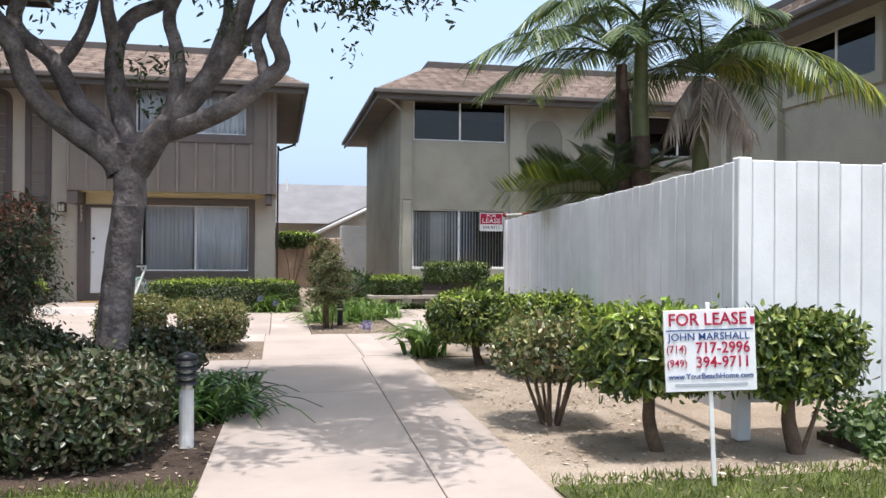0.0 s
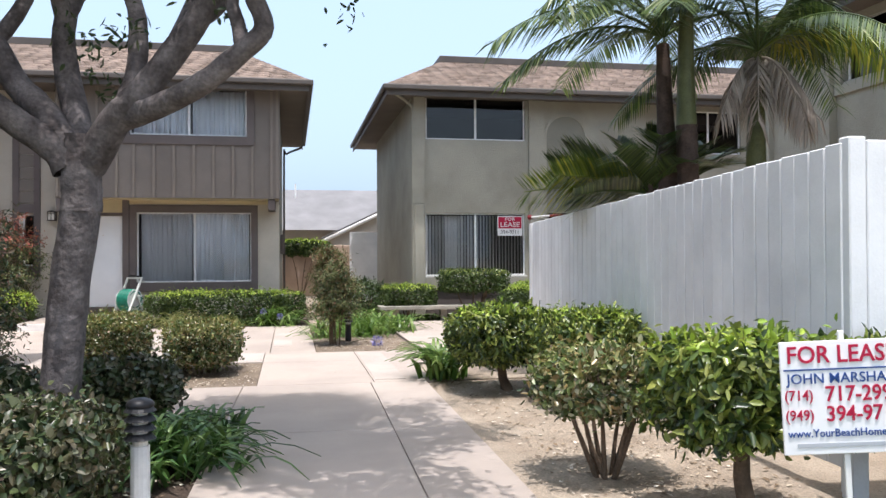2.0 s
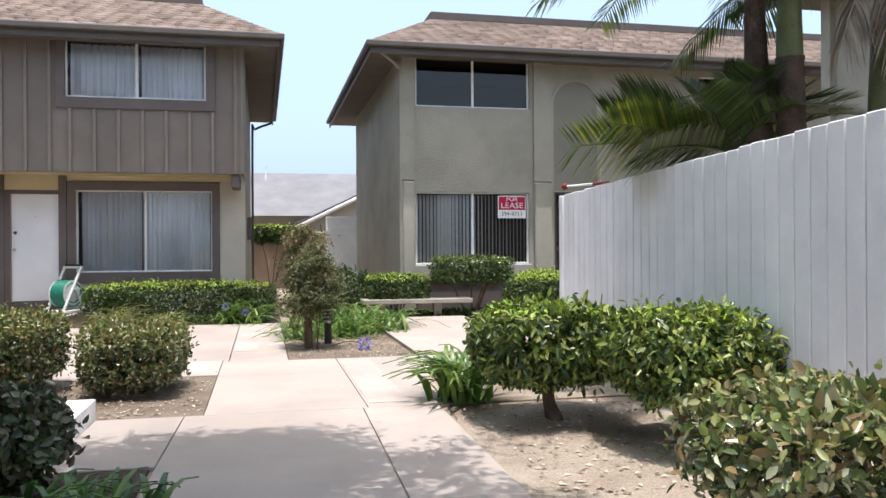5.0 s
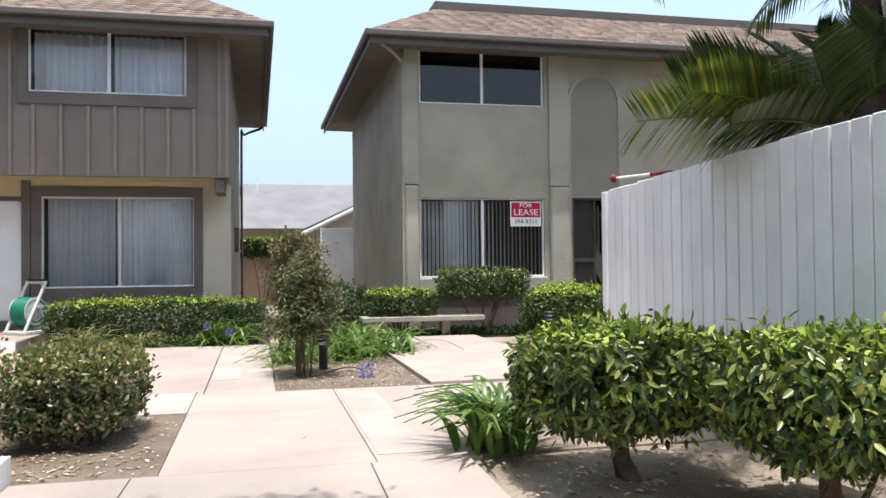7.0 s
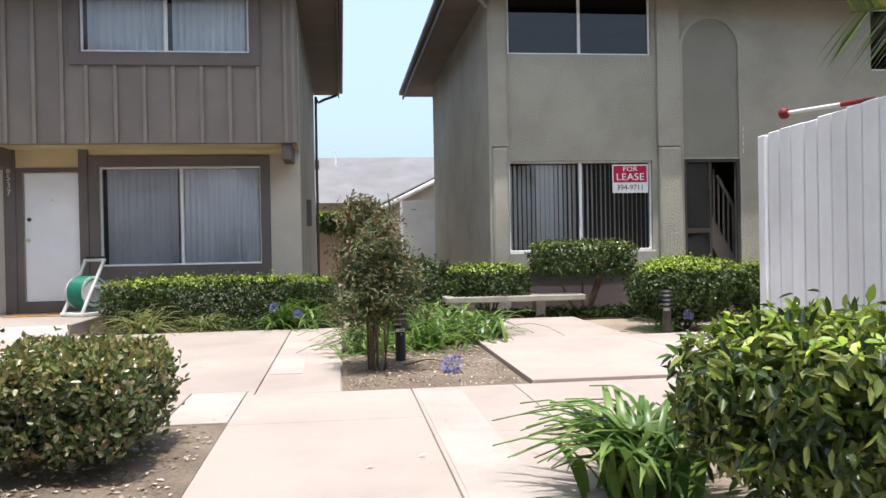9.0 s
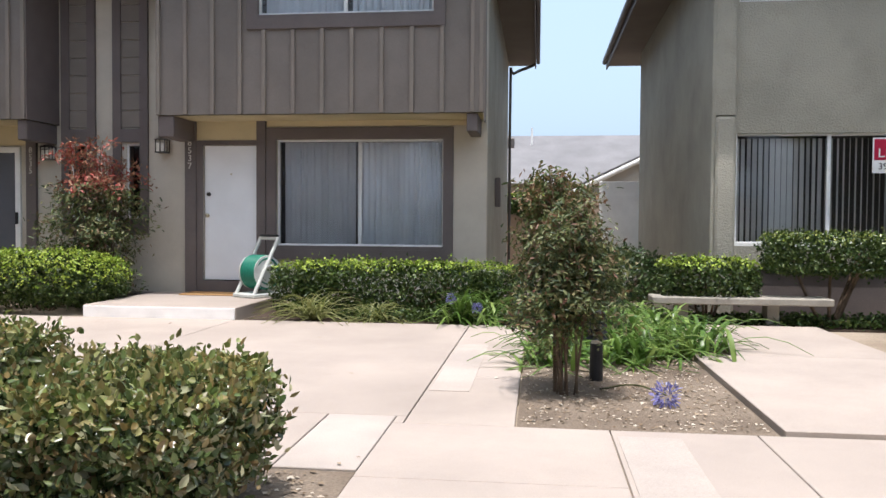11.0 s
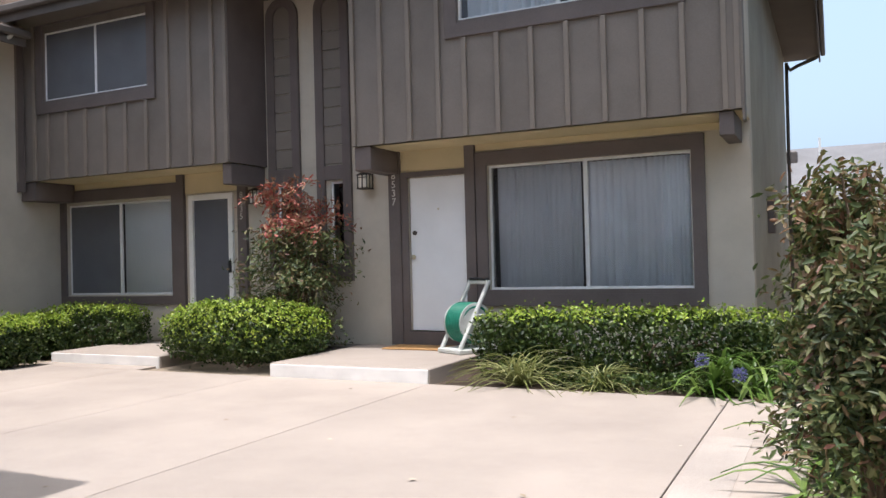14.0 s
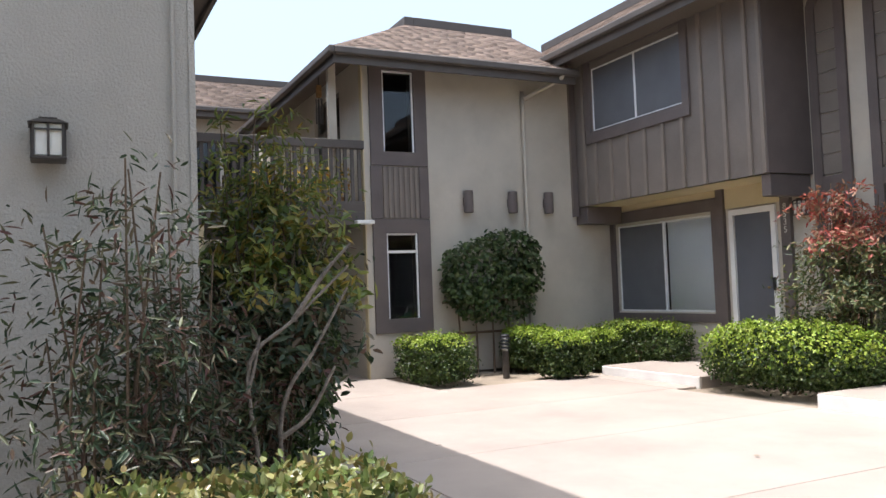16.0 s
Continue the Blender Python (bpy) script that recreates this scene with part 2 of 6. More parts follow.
# For shrubs beneath the tree: deep shade is put into these leaf colours.
G_SHADE = leaf_mat("shade_darkened_leaves", [(0.016, 0.03, 0.012), (0.038, 0.06, 0.02), (0.08, 0.10, 0.036), (0.10, 0.075, 0.04), (0.19, 0.20, 0.13)], 0.35, 0.2, 0.5)
G_GLOSSY = leaf_mat("glossy_leaves", [(0.018, 0.04, 0.012), (0.05, 0.085, 0.02), (0.10, 0.15, 0.03), (0.20, 0.25, 0.045), (0.34, 0.36, 0.10)], 0.3, 0.25, 0.5)
G_TREE = leaf_mat("tree_leaves", [(0.02, 0.04, 0.015), (0.04, 0.065, 0.02), (0.07, 0.085, 0.03)], 0.5, 0.15)
G_STRAP = leaf_mat("strap_leaves", [(0.035, 0.085, 0.022), (0.075, 0.15, 0.035), (0.15, 0.22, 0.06)], 0.35, 0.25, single=True)
G_STRAP_LUSH = leaf_mat("lush_strap_leaves", [(0.06, 0.13, 0.025), (0.12, 0.21, 0.04), (0.22, 0.30, 0.08)], 0.35, 0.3, single=True)
G_STRAP_PALE = leaf_mat("variegated_strap_leaves", [(0.13, 0.16, 0.04), (0.25, 0.27, 0.10), (0.35, 0.35, 0.16)], 0.4, 0.25, single=True)
G_PALM = leaf_mat("palm_leaflets", [(0.025, 0.05, 0.018), (0.06, 0.10, 0.028), (0.15, 0.19, 0.05)], 0.38, 0.25)
G_PALMYEL = leaf_mat("yellowing_palm_leaflets", [(0.05, 0.09, 0.018), (0.10, 0.15, 0.02), (0.20, 0.24, 0.03), (0.42, 0.38, 0.05)], 0.45, 0.25)
G_NAND = leaf_mat("nandina_leaves", [(0.03, 0.05, 0.018), (0.07, 0.10, 0.035), (0.13, 0.16, 0.05), (0.20, 0.20, 0.08), (0.16, 0.07, 0.045)], 0.5)
G_REDGREEN = leaf_mat("reddening_nandina_leaves", [(0.05, 0.08, 0.025), (0.10, 0.13, 0.04), (0.19, 0.09, 0.05), (0.14, 0.16, 0.05)], 0.5)
G_RED = leaf_mat("red_nandina_leaves", [(0.30, 0.05, 0.04), (0.42, 0.11, 0.08), (0.38, 0.2, 0.12), (0.2, 0.13, 0.06)], 0.5)
G_SPRAY = leaf_mat("yellow_green_sprays", [(0.06, 0.10, 0.025), (0.13, 0.17, 0.035), (0.24, 0.25, 0.05), (0.30, 0.20, 0.04)], 0.45, 0.35)
G_IVY = leaf_mat("ivy_leaves", [(0.03, 0.06, 0.015), (0.06, 0.11, 0.025), (0.12, 0.17, 0.05)], 0.4)
G_GRASS = leaf_mat("grass_blades", [(0.10, 0.15, 0.03), (0.17, 0.22, 0.05), (0.27, 0.28, 0.10)], 0.6, 0.3, 0.1)
G_FLOWER = leaf_mat("violet_petals", [(0.18, 0.17, 0.42), (0.26, 0.25, 0.52), (0.42, 0.43, 0.62)], 0.6, 0.3, 0.1)
G_LITTER = leaf_mat("fallen_leaves", [(0.15, 0.10, 0.06), (0.34, 0.27, 0.19), (0.60, 0.54, 0.45)], 0.85, 0.0, 0.1)


# ---- mesh helpers ----
def box(bm, x0, x1, y0, y1, z0, z1, bevel=0.0, turn=None):
    """A box, with its edges rounded off by bevel."""
    m = Matrix.LocRotScale(((x0 + x1) / 2, (y0 + y1) / 2, (z0 + z1) / 2), None, (x1 - x0, y1 - y0, z1 - z0))
    r = bmesh.ops.create_cube(bm, size=1.0, matrix=(turn @ m) if turn else m)
    if bevel:
        es = list({e for v in r["verts"] for e in v.link_edges})
        bmesh.ops.bevel(bm, geom=es, offset=bevel, segments=1, affect="EDGES", profile=0.5)
    return bm


def boxes(*rows, bevel=0.0):
    bm = bmesh.new()
    for r in rows:
        box(bm, *r, bevel=bevel)
    return bm


def part(name, bm, material, parent, label="", smooth=False):
    """Links a bmesh as one mesh object under a thing or a part."""
    me = bpy.data.meshes.new(name)
    if smooth:
        for f in bm.faces:
            f.smooth = True
    bm.to_mesh(me)
    bm.free()
    me.materials.append(material)
    ob = new(name, me)
    if parent is not None:
        ob.parent = parent
        ob.matrix_parent_inverse = Matrix.Translation(-world_at(parent))
    if label:
        ob["label"] = label
    return ob


PLACES = {}


def world_at(ob):
    return PLACES.get(ob.name, Vector((0, 0, 0)))


def thing(name, label, category, at=(0, 0, 0), group="", kind=""):
    """An empty at the thing's base; its parts are built in world places."""
    ob = new(name)
    ob.empty_display_size = 0.1
    ob.location = at
    PLACES[ob.name] = Vector(at)
    return tagged(ob, label, category, group, kind)


def pieces(name, material, parent, label, *rows):
    """One part for each box."""
    for r in rows:
        part(name, boxes(r), material, parent, label)


def solid(name, bm, material, label, category, kind="", group=""):
    return tagged(part(name, bm, material, None), label, category, group, kind)


def raw(name, verts, faces, material, parent, label="", smooth=False):
    me = bpy.data.meshes.new(name)
    verts, faces = np.asarray(verts, dtype=np.float32), np.asarray(faces, dtype=np.int32)
    k = faces.shape[1]
    me.vertices.add(len(verts)), me.loops.add(faces.size), me.polygons.add(len(faces))
    me.vertices.foreach_set("co", verts.ravel())
    me.loops.foreach_set("vertex_index", faces.ravel())
    me.polygons.foreach_set("loop_start", np.arange(0, faces.size, k, dtype=np.int32))
    me.polygons.foreach_set("loop_total", np.full(len(faces), k, dtype=np.int32))
    if smooth:
        me.polygons.foreach_set("use_smooth", np.ones(len(faces), dtype=bool))
    me.update(calc_edges=True)
    me.materials.append(material)
    ob = new(name, me)
    if parent is not None:
        ob.parent = parent
        ob.matrix_parent_inverse = Matrix.Translation(-world_at(parent))
    if label:
        ob["label"] = label
    return ob


RNG = np.random.default_rng(7)


def unit(v):
    return v / np.maximum(1e-6, np.linalg.norm(v, axis=-1, keepdims=True))


def leaf_arrays(pts, dirs, length, width, spread=0.35, face=False, hang=0.25):
    """Folded pointed leaves at pts. They grow along dirs, or, with face, turn their blades outwards along dirs."""
    n = len(pts)
    if face:
        up = unit(dirs + RNG.normal(0, spread, (n, 3)))
        d = RNG.normal(0, 1, (n, 3)) + [0, 0, -hang * 1.6 if hang > 0.3 else -hang]
        d = unit(d - up * (d * up).sum(1, keepdims=True) + up * 0.25)
        side = unit(np.cross(d, up))
        up = np.cross(side, d)
    else:
        d = unit(dirs + RNG.normal(0, spread, (n, 3)))
        side = unit(np.cross(d, RNG.normal(0, 1, (n, 3))))
        up = np.cross(side, d)
    L = length * RNG.uniform(0.65, 1.25, (n, 1))
    W = width * RNG.uniform(0.7, 1.2, (n, 1))
    lo, hi, lift = pts + d * L * 0.32, pts + d * L * 0.7 - up * L * 0.03, up * W * 0.16
    v = np.stack([pts, lo + side * W * 0.5 + lift, hi + side * W * 0.4 + lift, pts + d * L - up * L * 0.1, hi - side * W * 0.4 + lift, lo - side * W * 0.5 + lift], 1).reshape(-1, 3)
    i = np.arange(n)[:, None] * 6
    f = np.concatenate([i + [0, 1, 2, 3], i + [0, 3, 4, 5]], 1).reshape(-1, 4)
    return v, f


def leaves(name, pts, dirs, length, width, material, parent, spread=0.35, label="", face=False):
    v, f = leaf_arrays(np.asarray(pts, float), np.asarray(dirs, float), length, width, spread, face)
    return raw(name, v, f, material, parent, label)


def tube_arrays(points, radii, sides=8, seed=0, rough=0.0):
    p = np.asarray(points, float)
    t = unit(np.gradient(p, axis=0))
    ref = np.array([0.31, 0.9, 0.2])
    a = unit(np.cross(t, ref))
    b = np.cross(t, a)
    ang = np.linspace(0, 2 * np.pi, sides, endpoint=False)
    r = np.asarray(radii, float)[:, None, None]
    if rough:
        r = r * (1 + RNG.normal(0, rough, (len(p), sides, 1)))
    v = p[:, None] + r * (np.cos(ang)[None, :, None] * a[:, None] + np.sin(ang)[None, :, None] * b[:, None])
    v = v.reshape(-1, 3)
    f = []
    for i in range(len(p) - 1):
        for j in range(sides):
            k = (j + 1) % sides
            f.append((i * sides + j, i * sides + k, (i + 1) * sides + k, (i + 1) * sides + j))
    return v, np.array(f)


def smooth_line(points, n=5):
    """Rounds a polyline by Catmull-Rom steps."""
    p = np.asarray(points, float)
    q = np.vstack([2 * p[0] - p[1], p, 2 * p[-1] - p[-2]])
    out = []
    for i in range(1, len(q) - 2):
        for s in np.linspace(0, 1, n, endpoint=False):
            a, b, c, d = q[i - 1], q[i], q[i + 1], q[i + 2]
            out.append(0.5 * (2 * b + (c - a) * s + (2 * a - 5 * b + 4 * c - d) * s * s + (3 * b - a - 3 * c + d) * s ** 3))
    out.append(p[-1])
    return np.array(out)


def tube(name, points, r0, r1, material, parent, sides=8, n=5, rough=0.0, label=""):
    p = smooth_line(points, n)
    v, f = tube_arrays(p, np.linspace(r0, r1, len(p)), sides, rough=rough)
    return raw(name, v, f, material, parent, label, smooth=True)


def joined(rows):
    vs, fs, o = [], [], 0
    for v, f in rows:
        vs.append(v), fs.append(f + o)
        o += len(v)
    return np.vstack(vs), np.vstack(fs)


def wall(name, axis, at, thick, u0, u1, z0, z1, holes, material, parent, label=""):
    """A wall along x (axis 'y', at that y) or along y (axis 'x'), with openings cut through it."""
    us = sorted({u0, u1, *[h[0] for h in holes], *[h[1] for h in holes]})
    zs = sorted({z0, z1, *[h[2] for h in holes], *[h[3] for h in holes]})
    bm, made = bmesh.new(), {}

    def vert(i, j, k):
        if (i, j, k) not in made:
            d = at + (thick if k else 0)
            made[i, j, k] = bm.verts.new((us[i], d, zs[j]) if axis == "y" else (d, us[i], zs[j]))
        return made[i, j, k]

    def full(i, j):
        if not (0 <= i < len(us) - 1 and 0 <= j < len(zs) - 1):
            return False
        cu, cz = (us[i] + us[i + 1]) / 2, (zs[j] + zs[j + 1]) / 2
        return not any(h[0] < cu < h[1] and h[2] < cz < h[3] for h in holes)

    for i in range(len(us) - 1):
        for j in range(len(zs) - 1):
            if full(i, j):
                for k in (0, 1):
                    bm.faces.new([vert(i, j, k), vert(i + 1, j, k), vert(i + 1, j + 1, k), vert(i, j + 1, k)])
                for di, dj, a, b in ((-1, 0, (i, j), (i, j + 1)), (1, 0, (i + 1, j), (i + 1, j + 1)), (0, -1, (i, j), (i + 1, j)), (0, 1, (i, j + 1), (i + 1, j + 1))):
                    if not full(i + di, j + dj):
                        bm.faces.new([vert(*a, 0), vert(*b, 0), vert(*b, 1), vert(*a, 1)])
    bmesh.ops.recalc_face_normals(bm, faces=list(bm.faces))
    return part(name, bm, material, parent, label)


# ---- ground and pavement ----
YA, YBAY, YB, XC, XD, YD = 18.355, 17.574, 17.707, -11.1, -4.2, 10.1
EAVE, RIDGE = 5.23, 6.15

bm = bmesh.new()
bmesh.ops.create_grid(bm, x_segments=2, y_segments=2, size=900, matrix=Matrix.Translation((0, 0, -0.03)))
solid("ground", bm, M_SOIL, "dry brown soil between the walks and houses", "ground", "structure")


def skew(y):
    return 0.022 * (y - 9.0)


pavement = thing("pavement", "pinkish concrete courtyard slabs with dark joints", "pavement", kind="structure")
paths = thing("garden_walk", "long concrete garden walk between planting beds", "pavement", kind="structure")


def slab(x0, x1, y0, y1, parent, material=M_CONC, lean=False, top=0.0, name="concrete_slab"):
    g = 0.006 if parent is pavement else 0.0035
    bm = box(bmesh.new(), x0 + g, x1 - g, y0 + g, y1 - g, -0.1, top, bevel=0.004)
    if lean:
        for v in bm.verts:
            v.co.x += skew(v.co.y)
    return part(name, bm, material, parent)


for y0, y1 in ((-9, -6.5), (-6.5, -4.0), (-4.0, -1.5), (-1.5, 1.0), (1.0, 3.48), (3.48, 5.95), (5.95, 8.43)):
    slab(-0.5, 0.89, y0, y1, paths, lean=True)
    slab(0.89, 1.52, y0, y1, paths, lean=True)
for y0, y1 in ((8.43, 10.4), (10.4, 11.45)):
    slab(-0.37, 0.92, y0, y1, paths)
slab(0.92, 1.6, 8.43, 9.9, paths)
slab(0.92, 1.75, 9.9, 11.45, paths)
slab(1.75, 3.4, 9.9, 11.45, paths)
slab(-1.15, -0.5, 6.95, 8.43, paths, lean=True)
slab(-0.8, -0.37, 10.5, 11.62, paths, M_CONC_PALE)
slab(-0.37, -0.3, 11.45, 11.62, paths)
for x0, x1 in ((-0.3, 0.37),):
    for y0, y1 in ((11.45, 13.0), (13.0, 16.25)):
        slab(x0, x1, y0, y1, paths)
part("joint_bed", boxes((-9.15, 0.3, 11.5, 16.2, -0.09, -0.03), (-0.35, 3.3, 8.5, 11.4, -0.09, -0.014)), M_SOIL, paths)
part("pale_patch", box(bmesh.new(), -0.27, 0.02, 12.4, 14.7, -0.02, 0.004), M_CONC_PALE, paths, "pale patched strip of concrete")
part("pale_patch", box(bmesh.new(), 0.95, 1.3, 8.6, 11.3, -0.02, 0.004), M_CONC_PALE, paths, "pale patched strip of concrete")
for x0, x1 in ((-9.2, -7.3), (-7.3, -5.28), (-5.28, -3.2), (-3.2, -0.3)):
    for y0, y1 in ((11.62, 16.25),):
        slab(x0, x1, y0, y1, pavement)
    if x1 > -4:
        slab(max(x0, -3.2), min(x1, -0.8), 10.5, 11.62, pavement)
slab(-4.25, -3.2, 10.5, 11.62, pavement)
for x0, x1 in ((-9.2, -7.3), (-7.3, -5.28), (-5.28, -4.25)):
    slab(x0, x1, 10.95, 11.62, pavement)
for x0, x1 in ((-13.5, -11.1), (-11.1, -9.2)):
    slab(x0, x1, 11.9, 13.95, pavement)
slab(-9.2, -7.25, 16.25, 16.6, pavement)
slab(1.9, 3.72, 11.45, 14.2, paths, top=0.03)
slab(2.3, 3.72, 14.2, 16.5, paths, top=0.03)
slab(3.72, 5.6, 11.45, 14.2, paths, top=0.03)

bed = bmesh.new()
box(bed, 0.38, 1.88, 11.46, 16.2, -0.1, -0.004)
solid("planting_bed", bed, M_BEDSOIL, "bare dirt bed littered with dry leaves", "soil bed", "structure")
solid("planting_bed", boxes((-4.15, -0.375, 8.45, 10.5, -0.1, -0.012)), M_BEDSOIL, "dry grey soil littered with leaves under the squared shrubs", "soil bed", "structure")
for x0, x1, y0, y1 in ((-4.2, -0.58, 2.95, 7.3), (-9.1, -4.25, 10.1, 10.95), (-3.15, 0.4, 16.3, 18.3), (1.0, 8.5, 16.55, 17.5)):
    solid("planting_bed", boxes((x0, x1, y0, y1, -0.1, -0.012)), M_SOIL_DARK, "dark soil under the shrubs", "soil bed", "structure")
lawn = bmesh.new()
box(lawn, -9, -0.62, -9, 2.95, -0.1, -0.015)
box(lawn, 1.42, 10, -9, 2.6, -0.1, -0.015)
solid("lawn", lawn, M_LAWN, "short green lawn beside the walk", "lawn", "structure")


# ---- houses ----
def frame_ring(name, axis, at, depth, u0, u1, z0, z1, w, material, parent, label="", bevel=0.004, w_top=None):
    """Four butted boards round an opening; depth runs towards the viewer side (negative) or inwards."""
    bm = bmesh.new()
    t = w if w_top is None else w_top
    outer, inner = [(u0, z0), (u1, z0), (u1, z1), (u0, z1)], [(u0 + w, z0 + w), (u1 - w, z0 + w), (u1 - w, z1 - t), (u0 + w, z1 - t)]

    def put(u, z, d):
        return bm.verts.new((u, d, z) if axis == "y" else (d, u, z))

    o0, i0 = [put(u, z, at) for u, z in outer], [put(u, z, at) for u, z in inner]
    o1, i1 = [put(u, z, at + depth) for u, z in outer], [put(u, z, at + depth) for u, z in inner]
    for k in range(4):
        m = (k + 1) % 4
        bm.faces.new((o0[k], o0[m], i0[m], i0[k])), bm.faces.new((o1[k], o1[m], i1[m], i1[k]))
        bm.faces.new((o0[k], o0[m], o1[m], o1[k])), bm.faces.new((i0[k], i0[m], i1[m], i1[k]))
    bmesh.ops.recalc_face_normals(bm, faces=list(bm.faces))
    if bevel:
        bmesh.ops.bevel(bm, geom=[e for e in bm.edges if e.calc_face_angle(0) > 1.0], offset=bevel, segments=1, affect="EDGES", profile=0.5)
    return part(name, bm, material, parent, label)


def pane(name, axis, at, u0, u1, z0, z1, material, parent, label="", flip=False):
    """One sheet of glass or mesh, its front towards the open side."""
    q = [(u0, z0), (u1, z0), (u1, z1), (u0, z1)]
    if flip:
        q.reverse()
    bm = bmesh.new()
    bm.faces.new([bm.verts.new((u, at, z) if axis == "y" else (at, u, z)) for u, z in q])
    ob = part(name, bm, material, parent, label)
    ob.visible_shadow = False
    return ob


def curtain(name, u0, u1, z0, z1, y, material, label, folds, depth=0.05, axis="y"):
    """A gathered curtain with uneven pleats."""
    n = max(24, int((u1 - u0) * 60))
    us = np.linspace(u0, u1, n)
    ph = np.cumsum(np.interp(np.linspace(0, 1, n), np.linspace(0, 1, 9), RNG.uniform(0.6, 1.5, 9)))
    ph = ph / ph[-1] * folds * 2 * np.pi
    v = []
    for z, amp in ((z0, 1.0), ((z0 + z1) / 2, 0.85), (z1, 0.6)):
        d = y + depth * amp * (np.sin(ph + z * 0.3) * 0.6 + 0.4 * np.sin(ph * 2.3))
        v.append(np.stack([us, d, np.full(n, z)] if axis == "y" else [d, us, np.full(n, z)], 1))
    v = np.vstack(v)
    f = [(r * n + i, r * n + i + 1, (r + 1) * n + i + 1, (r + 1) * n + i) for r in range(2) for i in range(n - 1)]
    return tagged(raw(name, v, f, material, None, smooth=True), label, "curtain")


def slider(name, y, u0, u1, z0, z1, label, glass=M_GLASS, screen=None, axis="y", n=2, west=False):
    """A two-light aluminium sliding window set in the wall."""
    w = thing(name, label, "window", ((u0 + u1) / 2, y, z0) if axis == "y" else (y, (u0 + u1) / 2, z0), kind="structure")
    sgn = 1 if axis == "y" or west else -1
    frame_ring("window_frame", axis, y, 0.05 * sgn, u0, u1, z0, z1, 0.03, M_ALU, w, "pale aluminium frame")
    m = (u0 + u1) / 2
    if n == 2:
        a, b = sorted((y + 0.005 * sgn, y + 0.045 * sgn))
        part("mullion", box(bmesh.new(), *((m - 0.025, m + 0.025, a, b) if axis == "y" else (a, b, m - 0.025, m + 0.025)), z0 + 0.03, z1 - 0.03, 0.004), M_ALU, w, "pale aluminium mullion")
        pane("pane", axis, y + 0.02 * sgn, u0 + 0.03, m - 0.025, z0 + 0.03, z1 - 0.03, glass, w, flip=west)
        pane("pane", axis, y + 0.03 * sgn, m + 0.025, u1 - 0.03, z0 + 0.03, z1 - 0.03, glass, w, flip=west)
    else:
        pane("pane", axis, y + 0.02 * sgn, u0 + 0.03, u1 - 0.03, z0 + 0.03, z1 - 0.03, glass, w)
    if screen == "both":
        pane("insect_screen", axis, y + 0.008 * sgn, m + 0.025, u1 - 0.03, z0 + 0.03, z1 - 0.03, M_SCREEN_GREY, w, "dark insect screen")
    if screen:
        pane("insect_screen", axis, y + 0.008 * sgn, u0 + 0.03, m - 0.025, z0 + 0.03, z1 - 0.03, M_SCREEN if screen == "l" else M_SCREEN_GREY, w, "dark insect screen")
    return w


def lantern(at, normal, group="wall lanterns beside the doors"):
    """A small caged lantern on a back plate; normal 'y' faces -y, 'x' faces +x."""
    x, y, z = at
    t = thing("wall_lantern", "dark bronze caged wall lantern with frosted glass", "lamp", at, group)
    turn = Matrix.Translation(at) @ (Matrix.Rotation(radians(90), 4, "Z") if normal == "x" else Matrix.Identity(4))
    part("back_plate", box(bmesh.new(), -0.06, 0.06, -0.02, 0.0, -0.12, 0.06, 0.004, turn), M_BRONZE, t)
    bm = bmesh.new()
    box(bm, -0.085, 0.085, -0.19, -0.02, -0.13, -0.115, 0.003, turn)
    for sx in (-0.075, -0.006, 0.063):
        box(bm, sx, sx + 0.012, -0.186, -0.174, -0.115, 0.06, 0, turn)
    for sx in (-0.085, 0.073):
        for sy in (-0.12, -0.045):
            box(bm, sx, sx + 0.012, sy, sy + 0.012, -0.115, 0.06, 0, turn)
    box(bm, -0.078, 0.078, -0.184, -0.176, 0.02, 0.03, 0, turn)
    part("cage", bm, M_BRONZE, t)
    part("glass", box(bmesh.new(), -0.07, 0.07, -0.17, -0.03, -0.115, 0.06, 0.01, turn), M_LAMPGLASS, t, "frosted glass")
    bm = bmesh.new()
    bmesh.ops.create_cone(bm, cap_ends=True, segments=4, radius1=0.135, radius2=0.075, depth=0.026, matrix=turn @ Matrix.Translation((0, -0.10, 0.072)) @ Matrix.Rotation(radians(45), 4, "Z"))
    box(bm, -0.045, 0.045, -0.145, -0.055, 0.085, 0.096, 0.004, turn)
    part("roof_cap", bm, M_BRONZE, t)
    return t


def text_part(name, words, size, m, material, parent=None, label="", depth=0.002, spacing=1.0, squeeze=1.0, bold=0.0):
    """Letters in Blender's own font, as a mesh."""
    cu = bpy.data.curves.new(name, "FONT")
    cu.body, cu.size, cu.extrude, cu.align_x, cu.align_y = words, size, depth, "CENTER", "CENTER"
    cu.space_character, cu.resolution_u, cu.offset = spacing, 3, bold * size
    tmp = new("lettering_source", cu)
    bpy.context.view_layer.update()
    me = bpy.data.meshes.new_from_object(tmp.evaluated_get(bpy.context.evaluated_depsgraph_get()))
    bpy.data.objects.remove(tmp)
    bpy.data.curves.remove(cu)
    me.transform(m @ Matrix.Diagonal((squeeze, 1, 1, 1)))
    me.name = name
    me.materials.clear()
    me.materials.append(material)
    ob = new(name, me)
    if parent is not None:
        ob.parent = parent
        ob.matrix_parent_inverse = Matrix.Translation(-world_at(parent))
    if label:
        ob["label"] = label
    return ob


